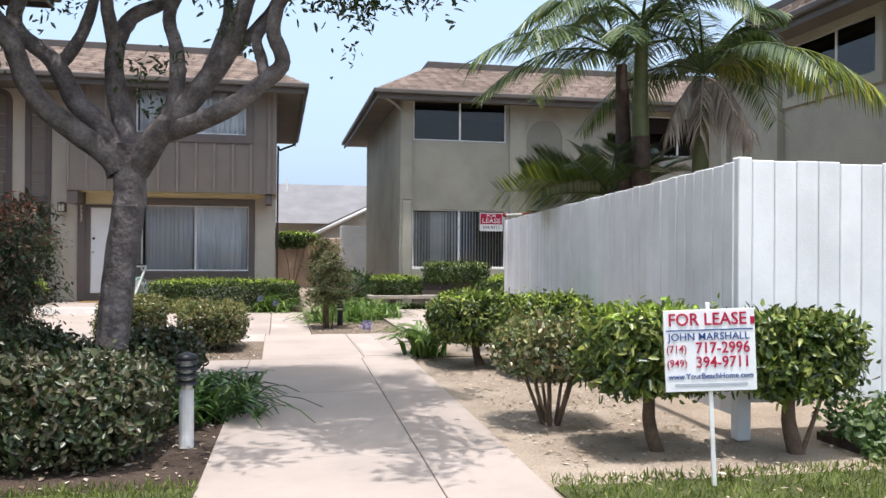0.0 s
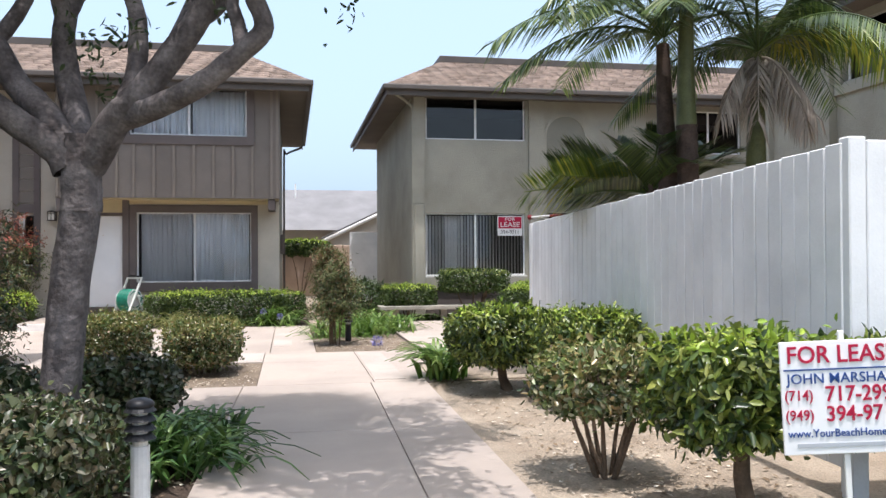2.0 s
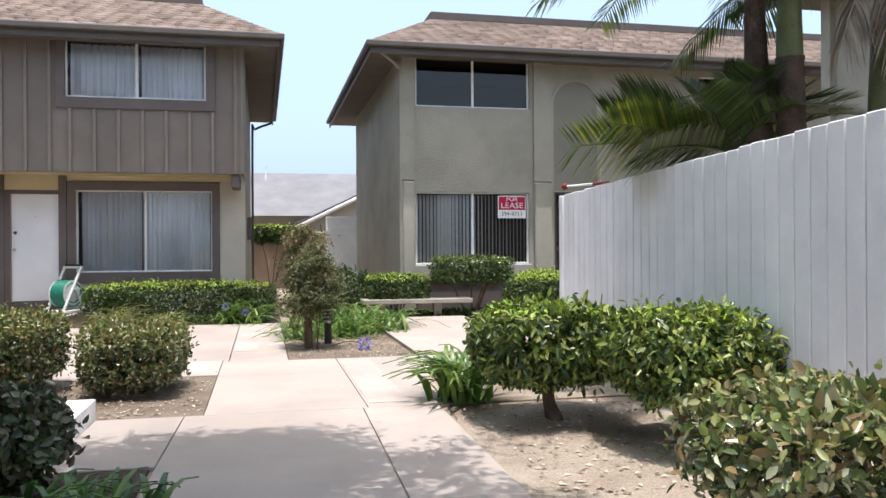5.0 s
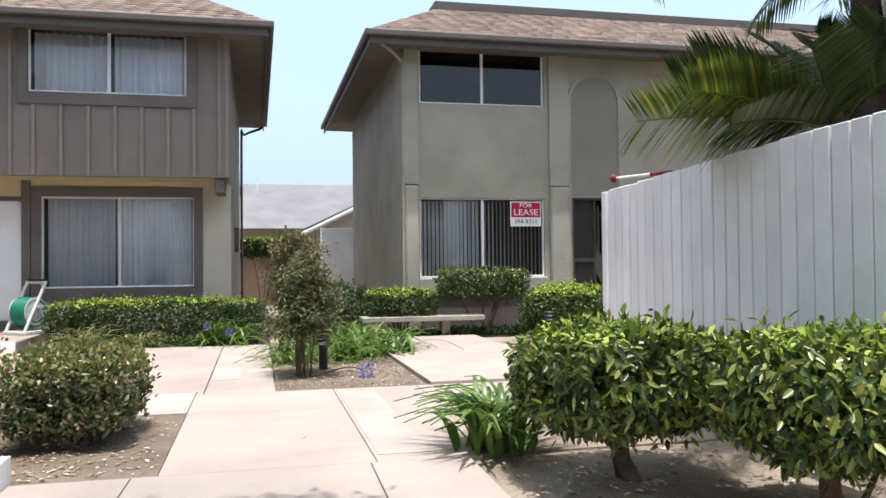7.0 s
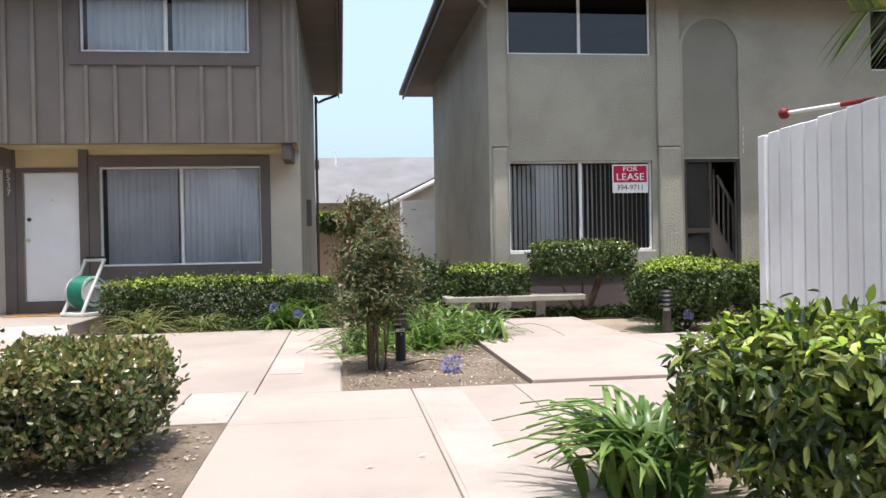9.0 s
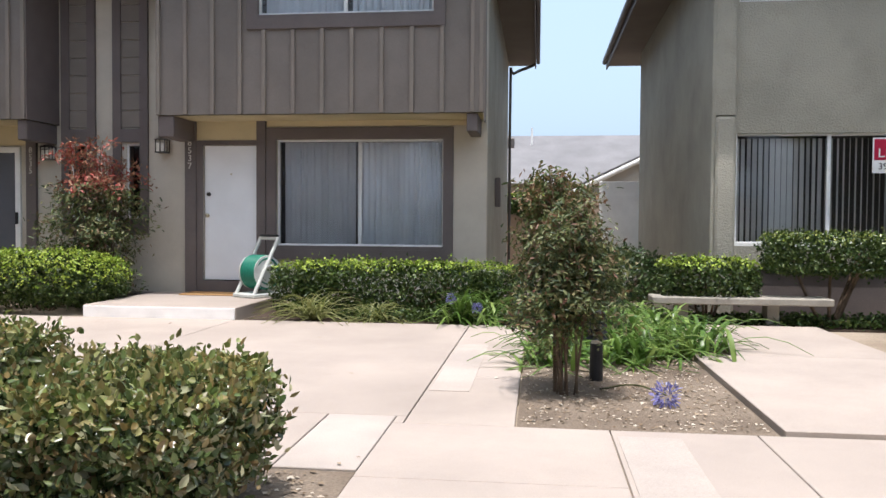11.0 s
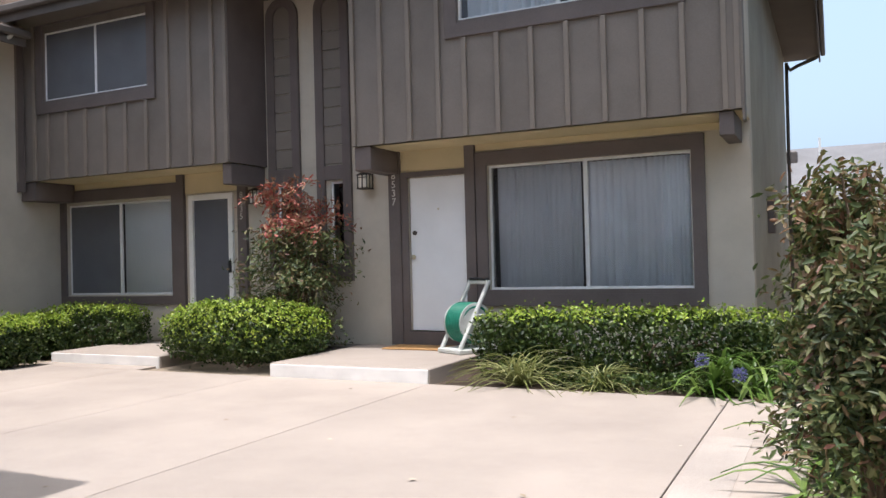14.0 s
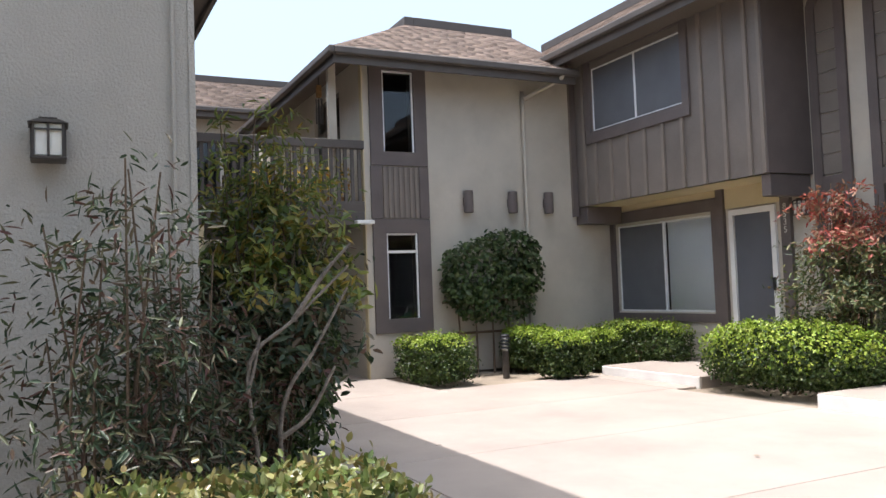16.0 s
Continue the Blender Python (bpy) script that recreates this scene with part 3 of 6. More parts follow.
def slope_shingles(parent, a, b, c, d, course=0.145, tab=0.33, name="shingles", keep=0):
    """Overlapping shingle tabs on the slope a-b (eave) to d-c (ridge). The first `keep` tabs of the lower courses are parts of their own."""
    a, b, c, d = (np.array(p, float) for p in (a, b, c, d))
    rows = int(np.linalg.norm((d + c) / 2 - (a + b) / 2) / course)
    nrm = unit(np.cross(b - a, d - a))
    if nrm[2] < 0:
        nrm = -nrm
    out, made = [], 0
    for r in range(rows):
        s0, s1 = r / rows, min(1.0, (r + 1.25) / rows)
        p0, p1, q0, q1 = a + (d - a) * s0, b + (c - b) * s0, a + (d - a) * s1, b + (c - b) * s1
        k = max(1, int(np.linalg.norm(p1 - p0) / tab))
        cuts = (np.arange(k + 1) + (0.5 if r % 2 else 0) + RNG.uniform(-0.12, 0.12, k + 1)) / (k + 0.5)
        cuts = np.clip(np.concatenate([[0], cuts, [1]]), 0, 1)
        for i in range(len(cuts) - 1):
            if cuts[i + 1] - cuts[i] < 0.004:
                continue
            u, w = cuts[i], cuts[i + 1] - 0.012 / max(1, np.linalg.norm(p1 - p0))
            th = 0.014 + RNG.uniform(0, 0.008)
            lo0, lo1 = p0 + (p1 - p0) * u, p0 + (p1 - p0) * w
            hi0, hi1 = q0 + (q1 - q0) * u, q0 + (q1 - q0) * w
            v = np.array([lo0, lo1, hi1, hi0, lo0 + nrm * th, lo1 + nrm * th, hi1 + nrm * 0.004, hi0 + nrm * 0.004])
            f = np.array([(0, 1, 5, 4), (1, 2, 6, 5), (3, 0, 4, 7), (4, 5, 6, 7)])
            if made < keep:
                raw("shingle", v, f, M_SHINGLE, parent)
                made += 1
            else:
                out.append((v, f))
    if out:
        v, f = joined(out)
        ob = raw(name, v, f, M_SHINGLE, parent, "overlapping mottled brown shingles")
        ob["kind"] = "stuff"


def hip_roof(parent, x0, x1, y0, y1, run=1.55, eave=EAVE, ridge=RIDGE, sides="flr", keep=0, soffit=-0.16, inset=0.03):
    """A mansard-like hip: shingled slopes from the eave up to a flat top with a dark cap."""
    lx, hx = x0 + (run if "l" in sides else 0), x1 - (run if "r" in sides else 0)
    ly, hy = y0 + (run if "f" in sides else 0), y1 - (run if "b" in sides else 0)
    E0, E1, E2, E3 = (x0, y0, eave), (x1, y0, eave), (x1, y1, eave), (x0, y1, eave)
    R0, R1, R2, R3 = (lx, ly, ridge), (hx, ly, ridge), (hx, hy, ridge), (lx, hy, ridge)
    dn = -0.02
    v = [(p[0], p[1], p[2] + dn) for p in (E0, E1, E2, E3, R0, R1, R2, R3)]
    raw("roof_deck", v, [(0, 1, 5, 4), (1, 2, 6, 5), (2, 3, 7, 6), (3, 0, 4, 7), (4, 5, 6, 7)], M_ROOF_BASE, parent)
    if "f" in sides:
        slope_shingles(parent, E0, E1, R1, R0, keep=keep)
    if "l" in sides:
        slope_shingles(parent, E3, E0, R0, R3)
    if "r" in sides:
        slope_shingles(parent, E1, E2, R2, R1)
    bm = bmesh.new()
    box(bm, x0 + inset, x1 - inset, y0 + inset, y1 - inset, eave + soffit, eave + soffit + 0.02)
    part("soffit", bm, M_SOFFIT, parent)
    bm = bmesh.new()
    if "f" in sides:
        box(bm, x0, x1, y0, y0 + 0.03, eave - 0.24, eave - 0.015, 0.004)
    if "l" in sides:
        box(bm, x0, x0 + 0.03, y0 + 0.03, y1, eave - 0.24, eave - 0.015, 0.004)
    if "r" in sides:
        box(bm, x1 - 0.03, x1, y0 + 0.03, y1 - 0.03, eave - 0.24, eave - 0.015, 0.004)
    if "b" in sides:
        box(bm, x0, x1, y1 - 0.03, y1, eave - 0.24, eave - 0.015, 0.004)
    part("fascia", bm, M_FASCIA, parent, "dark brown fascia board")
    bm = bmesh.new()
    if "f" in sides:
        box(bm, x0 - 0.09, x1 + (0.09 if "r" in sides else 0), y0 - 0.1, y0 - 0.003, eave - 0.12, eave - 0.005, 0.02)
    if "l" in sides:
        box(bm, x0 - 0.09, x0 - 0.003, y0, y1, eave - 0.12, eave - 0.005, 0.02)
    if "r" in sides:
        box(bm, x1 + 0.003, x1 + 0.09, y0, y1, eave - 0.12, eave - 0.005, 0.02)
    if "b" in sides:
        box(bm, x0, x1 + 0.09, y1 + 0.003, y1 + 0.1, eave - 0.12, eave - 0.005, 0.02)
    part("gutter", bm, M_FASCIA, parent, "dark brown gutter")
    bm = bmesh.new()
    box(bm, lx - 0.08, hx + 0.08, ly - 0.08, ly + 0.1, ridge - 0.03, ridge + 0.13, 0.01)
    if "l" in sides:
        box(bm, lx - 0.08, lx + 0.1, ly + 0.1, hy, ridge - 0.03, ridge + 0.13, 0.01)
    if "r" in sides:
        box(bm, hx - 0.1, hx + 0.08, ly + 0.1, hy, ridge - 0.03, ridge + 0.13, 0.01)
    part("parapet_cap", bm, M_FASCIA, parent, "dark flat-roof edge cap")


# house with board-and-batten bays: x -11.1 .. -0.25, front at YA, bays at YBAY
house = thing("town_house", "two-storey tan stucco house with brown board-and-batten bays", "house", (-5.6, 18.5, 0))
XR = -0.25
WIN1, DOOR1 = (-3.37, -0.875, 0.86, 2.43), (-4.503, -3.667, 0.325, 2.35)
WIN2, DOOR2 = (-10.97, -8.65, 0.83, 2.32), (-8.24, -7.46, 0.2, 2.30)
NWIN = [(-5.72, -5.45, 1.25, 2.38), (-6.62, -6.33, 1.25, 2.38)]
wall("wall", "y", YA, 0.22, -13.0, XR, 0, 2.72, [WIN1, DOOR1, WIN2, DOOR2, *NWIN], M_STUCCO_A, house, "tan stucco wall")
# Darker stucco than the front: this side's shade is put into the colour.
wall("wall", "x", XR - 0.22, 0.22, YA + 0.22, 26.0, 0, 5.1, [], M_STUCCO_B, house, "side wall in darker stucco, standing in for its shade")
# The wall at x -13.2 is added out of view, against light leaking in.
pieces("wall", M_STUCCO_A, house, "tan stucco wall", (-13.0, XR, 26.0, 26.2, 0, 5.1), (-6.85, -4.85, YA, YA + 0.22, 2.72, 5.1), (XR - 0.22, XR, YBAY + 0.1, YA + 0.22, 2.72, 5.1), (-13.2, -13.0, YA, 26.2, 0, 5.1), (-13.0, -11.1, YBAY, YA, 2.66, 5.1))
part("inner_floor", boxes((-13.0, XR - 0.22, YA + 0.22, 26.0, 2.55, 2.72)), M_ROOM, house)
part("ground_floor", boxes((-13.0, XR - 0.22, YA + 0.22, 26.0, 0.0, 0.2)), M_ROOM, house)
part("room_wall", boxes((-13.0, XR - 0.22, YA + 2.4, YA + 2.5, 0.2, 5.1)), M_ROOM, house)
# cream band under the bays
pieces("cream_band", M_CREAM, house, "cream painted panel", (-4.6, -3.66, YA - 0.012, YA - 0.002, 2.42, 2.70), (-3.52, XR - 0.18, YA - 0.012, YA - 0.002, 2.62, 2.70), (-11.1, -8.5, YA - 0.012, YA - 0.002, 2.56, 2.70), (-8.36, -7.32, YA - 0.012, YA - 0.002, 2.36, 2.70))
part("bay_underside", boxes((-4.85, XR, YBAY + 0.02, YA, 2.70, 2.74), (-11.1, -6.82, YBAY + 0.02, YA, 2.66, 2.70)), M_CREAM, house, "cream underside of the bays")

UW1, UW2 = (-3.37, -0.93, 4.06, 5.14), (-10.46, -8.27, 3.88, 4.95)
for (x0, x1, zb, uw, tr) in ((-4.85, XR - 0.0, 2.70, UW1, 0.16), (-11.1, -6.82, 2.66, UW2, 0.14)):
    bay = part("bay", bmesh.new(), M_SIDING, house, "brown board-and-batten upper bay")
    wall("siding", "y", YBAY, 0.1, x0, x1, zb, 5.1, [uw], M_SIDING, bay)
    part("bay_side", boxes((x0, x0 + 0.1, YBAY + 0.1, YA, zb, 5.1)), M_SIDING, bay, "brown painted side panel")
    if x1 < XR - 0.5:
        part("bay_side", boxes((x1 - 0.1, x1, YBAY + 0.1, YA, zb, 5.1)), M_SIDING, bay, "brown painted side panel")
    else:
        part("corner_board", box(bmesh.new(), x1 + 0.002, x1 + 0.028, YBAY - 0.03, YBAY + 0.15, zb - 0.12, 5.1, 0.004), M_SIDING, bay, "brown corner board")
    frame_ring("window_trim", "y", YBAY, -0.045, uw[0] - tr, uw[1] + tr, uw[2] - 0.2, min(5.12, uw[3] + 0.16), tr, M_TRIM, bay, "dark brown window surround", w_top=0.06)
    part("sill_board", boxes((uw[0], uw[1], YBAY - 0.032, YBAY, uw[2] - 0.06, uw[2] - 0.004)), M_TRIM, bay)
    under = [uw[0] + 0.08 + 0.413 * k for k in range(int((uw[1] - uw[0]) / 0.413) + 2)]
    sides = [x0 + 0.03 + 0.396 * k for k in range(12)]
    xs = [x for x in sides if x < uw[0] - tr + 0.03] + under + [x for x in np.arange(under[-1] + 0.41, x1 - 0.1, 0.41)] + [x1 - 0.03]
    for x in xs:
        inside = uw[0] - tr - 0.03 < x < uw[1] + tr + 0.03
        part("batten", box(bmesh.new(), x - 0.028, x + 0.028, YBAY - 0.042, YBAY - 0.001, zb - 0.0, (uw[2] - 0.205) if inside else 5.08, 0.004), M_BATTEN, bay)
part("corner_trim", boxes((XR - 0.16, XR + 0.012, YBAY - 0.03, YBAY - 0.025, 2.70, 5.1)), M_SIDING, house)
part("corner_post", boxes((-11.09, -10.9, YBAY - 0.04, YBAY - 0.026, 2.5, 5.08)), M_TRIM, house)
part("corner_panel", boxes((-6.819, -6.80, YBAY - 0.02, YA, 2.66, 5.1)), M_TRIM, house, "dark brown bay side")
for x0, x1, z0 in ((-4.85, -4.62, 2.40), (-0.48, -0.33, 2.45), (-6.98, -6.83, 2.37), (-11.08, -10.75, 2.36)):
    part("beam_end", box(bmesh.new(), x0, x1, YBAY + 0.03, YA - 0.013, z0, 2.695 if x0 > -5 else 2.655, 0.008), M_TRIM, house, "dark brown beam end")
slider("window_1", YA + 0.06, *WIN1, "large sliding window with sheer curtains and pale frame", screen="l")
slider("window_2", YBAY + 0.02, *UW1, "upper sliding window with white curtains", screen=None)
slider("window_3", YA + 0.06, *WIN2, "sliding window with a pale roller blind", screen="grey")
slider("window_4", YBAY + 0.02, *UW2, "dark upper sliding window with pale frame", screen="both")
curtain("curtain", -3.3, -2.2, 0.82, 2.40, YA + 0.155, M_CURTAIN, "white sheer curtain hanging behind the glass", 12, 0.09)
curtain("curtain", -2.2, -0.93, 0.82, 2.40, YA + 0.19, M_CURTAIN, "white sheer curtain hanging behind the glass", 17, 0.12)
curtain("curtain", -3.33, -2.2, 4.02, 5.1, YBAY + 0.24, M_CURTAIN, "white sheer curtain hanging in the upper window", 10, 0.12)
curtain("curtain", -2.1, -0.95, 4.02, 5.1, YBAY + 0.24, M_CURTAIN, "white sheer curtain hanging in the upper window", 10, 0.12)
curtain("curtain", -8.75, -8.3, 3.98, 4.98, YBAY + 0.2, M_DRAPE, "narrow dark drape beside the glass", 6, 0.05)
solid("roller_blind", boxes((-9.76, -8.68, YA + 0.115, YA + 0.12, 0.85, 2.30)), M_BLINDWHITE, "pale roller blind drawn down behind the glass", "blind")
# dark surrounds
frame_ring("window_surround", "y", YA, -0.04, -3.52, -0.73, 0.66, 2.60, 0.15, M_TRIM, house, "dark brown window surround", w_top=0.17)
part("window_apron", boxes((-3.37, -0.88, YA - 0.038, YA - 0.001, 0.80, 0.862)), M_TRIM, house)
part("post_trim", boxes((-3.66, -3.525, YA - 0.06, YA, 0.15, 2.70)), M_TRIM, house, "dark brown post board")
part("post_trim", boxes((-4.77, -4.60, YA - 0.06, YA, 0.15, 2.70)), M_TRIM, house, "dark brown post board")
part("door_casing", boxes((-4.60, -4.505, YA - 0.03, YA + 0.06, 0.15, 2.42), (-4.505, -3.665, YA - 0.03, YA + 0.06, 2.352, 2.42)), M_TRIM, house)
frame_ring("window_surround", "y", YA, -0.04, -11.09, -8.5, 0.68, 2.55, 0.13, M_TRIM, house, "dark brown window surround", w_top=0.19)
part("post_trim", boxes((-8.5, -8.36, YA - 0.06, YA, 0.1, 2.66)), M_TRIM, house, "dark brown post board")
part("post_trim", boxes((-7.32, -7.16, YA - 0.06, YA, 0.1, 2.45)), M_TRIM, house, "dark brown post board")
# tall arched panels between the bays
for x0, x1 in ((-6.75, -6.20), (-5.92, -5.36)):
    r, cx, top = (x1 - x0) / 2, (x0 + x1) / 2, 4.78
    arc = [(cx + r * math.cos(t), top + r * math.sin(t)) for t in np.linspace(0, math.pi, 13)]
    bm = bmesh.new()
    outer = [(x0, 1.0), *reversed(arc), (x1, 1.0)]
    ri = r - 0.13
    inner = [(x0 + 0.13, 1.0), *[(cx + ri * math.cos(t), top + ri * math.sin(t)) for t in np.linspace(math.pi, 0, 13)], (x1 - 0.13, 1.0)]
    a = [bm.verts.new((u, YA - 0.045, z)) for u, z in outer]
    b = [bm.verts.new((u, YA - 0.045, z)) for u, z in inner]
    for i in range(len(a) - 1):
        bm.faces.new((a[i], a[i + 1], b[i + 1], b[i]))
    geo = bmesh.ops.extrude_face_region(bm, geom=list(bm.faces))
    for v in geo["geom"]:
        if isinstance(v, bmesh.types.BMVert):
            v.co.y += 0.044
    part("arch_trim", bm, M_TRIM, house, "dark brown arched surround")
    zz = 2.62
    while zz < 4.5:
        part("arch_panel", box(bmesh.new(), x0 + 0.12, x1 - 0.12, YA - 0.02, YA - 0.002, zz, zz + 0.255, 0.006), M_SIDING, house)
        zz += 0.265
    bm = bmesh.new()
    bmesh.ops.create_cone(bm, cap_ends=True, segments=24, radius1=ri + 0.01, radius2=ri + 0.01, depth=0.016, matrix=Matrix.Translation((cx, YA - 0.011, top)) @ Matrix.Rotation(radians(90), 4, "X"))
    part("arch_panel", bm, M_SIDING, house)
    part("arch_crosspiece", boxes((x0 + 0.12, x1 - 0.12, YA - 0.042, YA - 0.002, 2.40, 2.60)), M_TRIM, house)
    part("arch_base", boxes((x0 + 0.12, x1 - 0.12, YA - 0.03, YA - 0.002, 1.0, 1.24)), M_TRIM, house)
for i, (x0, x1, z0, z1) in enumerate(NWIN):
    slider(f"window_{5 + i}", YA + 0.02, x0, x1, z0, z1, "narrow dark sidelight window in a white frame", M_GLASS_DARK, n=1)
hip_roof(house, -13.2, 0.41, 17.0, 26.7, sides="fr", keep=60)
lantern((-5.1, YA, 2.36), "y")
lantern((-6.93, YA, 2.26), "y")

door = thing("door_1", "closed white flush front door with brass hardware", "door", (-4.08, YA, 0.325), kind="structure")
part("leaf", box(bmesh.new(), -4.495, -3.675, YA + 0.03, YA + 0.075, 0.335, 2.345, 0.004), M_DOOR, door, "white painted door leaf")
bm = bmesh.new()
bmesh.ops.create_uvsphere(bm, u_segments=12, v_segments=8, radius=0.032, matrix=Matrix.Translation((-4.43, YA - 0.03, 1.30)))
box(bm, -4.436, -4.424, YA - 0.03, YA + 0.03, 1.294, 1.306)
part("door_knob", bm, M_CHROME, door, "brass knob", True)
bm = bmesh.new()
bmesh.ops.create_cone(bm, cap_ends=True, segments=14, radius1=0.032, radius2=0.026, depth=0.03, matrix=Matrix.Translation((-4.43, YA + 0.015, 1.62)) @ Matrix.Rotation(radians(90), 4, "X"))
part("deadbolt", bm, M_BRONZE, door)
bm = bmesh.new()
bmesh.ops.create_cone(bm, cap_ends=True, segments=10, radius1=0.012, radius2=0.012, depth=0.012, matrix=Matrix.Translation((-4.08, YA + 0.026, 1.92)) @ Matrix.Rotation(radians(90), 4, "X"))
part("peephole", bm, M_CHROME, door)
part("threshold", boxes((-4.505, -3.665, YA - 0.05, YA + 0.1, 0.15, 0.325)), M_TRIM, door, "dark brown door sill")

door = thing("door_2", "closed white-framed grey screen door", "door", (-7.85, YA, 0.2), kind="structure")
frame_ring("door_frame", "y", YA + 0.02, -0.06, -8.28, -7.43, 0.16, 2.335, 0.085, M_WHITE, door, "white painted frame")
part("screen", boxes((-8.2, -7.51, YA + 0.0, YA + 0.006, 0.24, 2.25)), M_MESHDOOR, door, "dark grey mesh")
part("back_leaf", boxes((-8.23, -7.47, YA + 0.1, YA + 0.14, 0.2, 2.3)), M_DOOR, door)
part("handle", box(bmesh.new(), -7.49, -7.46, YA - 0.09, YA - 0.04, 1.15, 1.33, 0.006), M_BLACK, door, "black pull handle")

# stoops
st = thing("stoop", "raised concrete stoop with a whitewashed edge beside the side house", "step", (-2.6, 7.8, 0), group="stoops at the front doors")
part("step_slab", box(bmesh.new(), XD + 0.01, -1.19, 7.1, 8.52, -0.05, 0.14, 0.012), M_CONC, st)
part("riser", boxes((-1.189, -1.17, 7.1, 8.52, -0.05, 0.146), (-1.42, -1.19, 7.1, 8.52, 0.1405, 0.146)), M_STEP, st, "whitewashed edge band")
for x0, x1, y0, z in ((-5.2, -3.2, 16.25, 0.15), (-9.2, -7.2, 16.6, 0.13)):
    st = thing("stoop", "low concrete stoop with a whitewashed front edge", "step", ((x0 + x1) / 2, 17.3, 0), group="stoops at the front doors")
    part("step_slab", box(bmesh.new(), x0, x1, y0 + 0.02, YA - 0.065, -0.05, z, 0.012), M_CONC, st)
    part("riser", box(bmesh.new(), x0 + 0.01, x1 - 0.01, y0, y0 + 0.019, -0.05, z - 0.012, 0.004), M_STEP, st, "whitewashed riser")
solid("doormat", box(bmesh.new(), -4.62, -3.75, 17.75, 18.22, 0.151, 0.168, 0.006), M_MAT, "tan coir doormat on the stoop", "doormat")
plinth = box(bmesh.new(), -7.1, -5.22, 18.0, 18.35, -0.05, 0.14, 0.01)
solid("planter_kerb", plinth, M_TRIM, "low dark kerb below the arched panels", "kerb", "structure")
for i, (ch) in enumerate("8537"):
    text_part("house_number", ch, 0.135, Matrix.Translation((-4.69, YA - 0.064, 2.38 - i * 0.115)) @ Matrix.Rotation(radians(90), 4, "X"), M_NUMBER, house, "pale metal digit")
for i, (ch) in enumerate("8535"):
    text_part("house_number", ch, 0.125, Matrix.Translation((-7.24, YA - 0.064, 2.28 - i * 0.105)) @ Matrix.Rotation(radians(90), 4, "X"), M_NUMBER, house, "pale metal digit")
tube("downspout", [(0.35, 26.3, 5.02), (0.3, 26.1, 4.95), (-0.12, 25.95, 4.75), (-0.19, 25.95, 4.5), (-0.19, 25.95, 0.0)], 0.035, 0.035, M_FASCIA, house, n=3)
part("meter_box", box(bmesh.new(), XR + 0.001, XR + 0.09, 20.6, 20.85, 1.5, 2.0, 0.01), M_TRIM, house)

# for-lease house
hb = thing("lease_house", "two-storey olive stucco house with pillars and a shingled hip roof", "house", (6.5, 17.9, 0))
XL = 2.75
BW1, BW2 = (3.06, 5.43, 0.96, 2.41), (3.07, 5.44, 4.12, 5.13)
BD = (5.98, 6.95, 0.1, 2.43)
wall("wall", "y", YB, 0.22, XL, 15.0, 0, 5.1, [BW1, BW2, BD, (9.3, 11.0, 3.9, 4.95)], M_STUCCO_B, hb, "olive stucco wall")
# The unseen end wall at x 15 is added to keep daylight out.
pieces("wall", M_STUCCO_B, hb, "olive stucco side wall", (XL, XL + 0.22, YB + 0.22, 25.2, 0, 5.1), (XL, 15.0, 25.2, 25.4, 0, 5.1), (15.0, 15.2, YB, 25.4, 0, 5.1))
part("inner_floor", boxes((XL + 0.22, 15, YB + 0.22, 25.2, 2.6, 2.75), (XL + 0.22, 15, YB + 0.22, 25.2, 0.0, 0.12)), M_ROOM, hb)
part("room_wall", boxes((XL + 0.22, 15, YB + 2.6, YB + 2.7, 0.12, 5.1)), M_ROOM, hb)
# Dark sheet on the wall face, painting the shade of a recess below the band.
part("recess_shade_panel", boxes((3.04, 5.5, YB - 0.012, YB - 0.001, 0, 0.655)), M_TRIM, hb, "dark panel standing in for the shaded recess")
part("base_band", boxes((3.02, 5.5, YB - 0.06, YB, 0.66, 0.93)), M_STUCCO_B, hb, "projecting stucco sill band")
for x0, x1 in ((XL + 0.03, 3.03), (5.52, 5.9)):
    bm = box(bmesh.new(), x0, x1, YB - 0.16, YB - 0.001, 0, 2.62, 0.03)
    for v in bm.verts:
        if v.co.z > 2.5:
            v.co.y += 0.05
    part("pillar", bm, M_STUCCO_B, hb, "rough stucco pillar")
    part("pilaster", boxes((x0, x1, YB - 0.07, YB - 0.001, 2.64, 5.08)), M_STUCCO_B, hb)
arc = [(6.44 + 0.48 * math.cos(t), 4.24 + 0.48 * math.sin(t)) for t in np.linspace(0, math.pi, 17)]
bm = bmesh.new()
pts = [(5.96, 2.46), *reversed(arc), (6.92, 2.46)]
a = [bm.verts.new((u, YB - 0.004, z)) for u, z in pts]
bm.faces.new(a)
# The panel is not set back; its dark tone carries the recess's shade.
part("arched_panel", bm, M_ARCH, hb, "flush arched stucco panel, darkened to read as recessed")
po = [(5.90, 2.46), *[(6.44 + 0.54 * math.cos(t), 4.24 + 0.54 * math.sin(t)) for t in np.linspace(math.pi, 0, 17)], (6.98, 2.46)]
bm = bmesh.new()
a = [bm.verts.new((u, YB - 0.035, z)) for u, z in pts]
b = [bm.verts.new((u, YB - 0.035, z)) for u, z in po]
for i in range(len(a) - 1):
    bm.faces.new((a[i], b[i], b[i + 1], a[i + 1]))
geo = bmesh.ops.extrude_face_region(bm, geom=list(bm.faces))
for v in geo["geom"]:
    if isinstance(v, bmesh.types.BMVert):
        v.co.y += 0.032
part("arch_moulding", bm, M_STUCCO_B, hb)
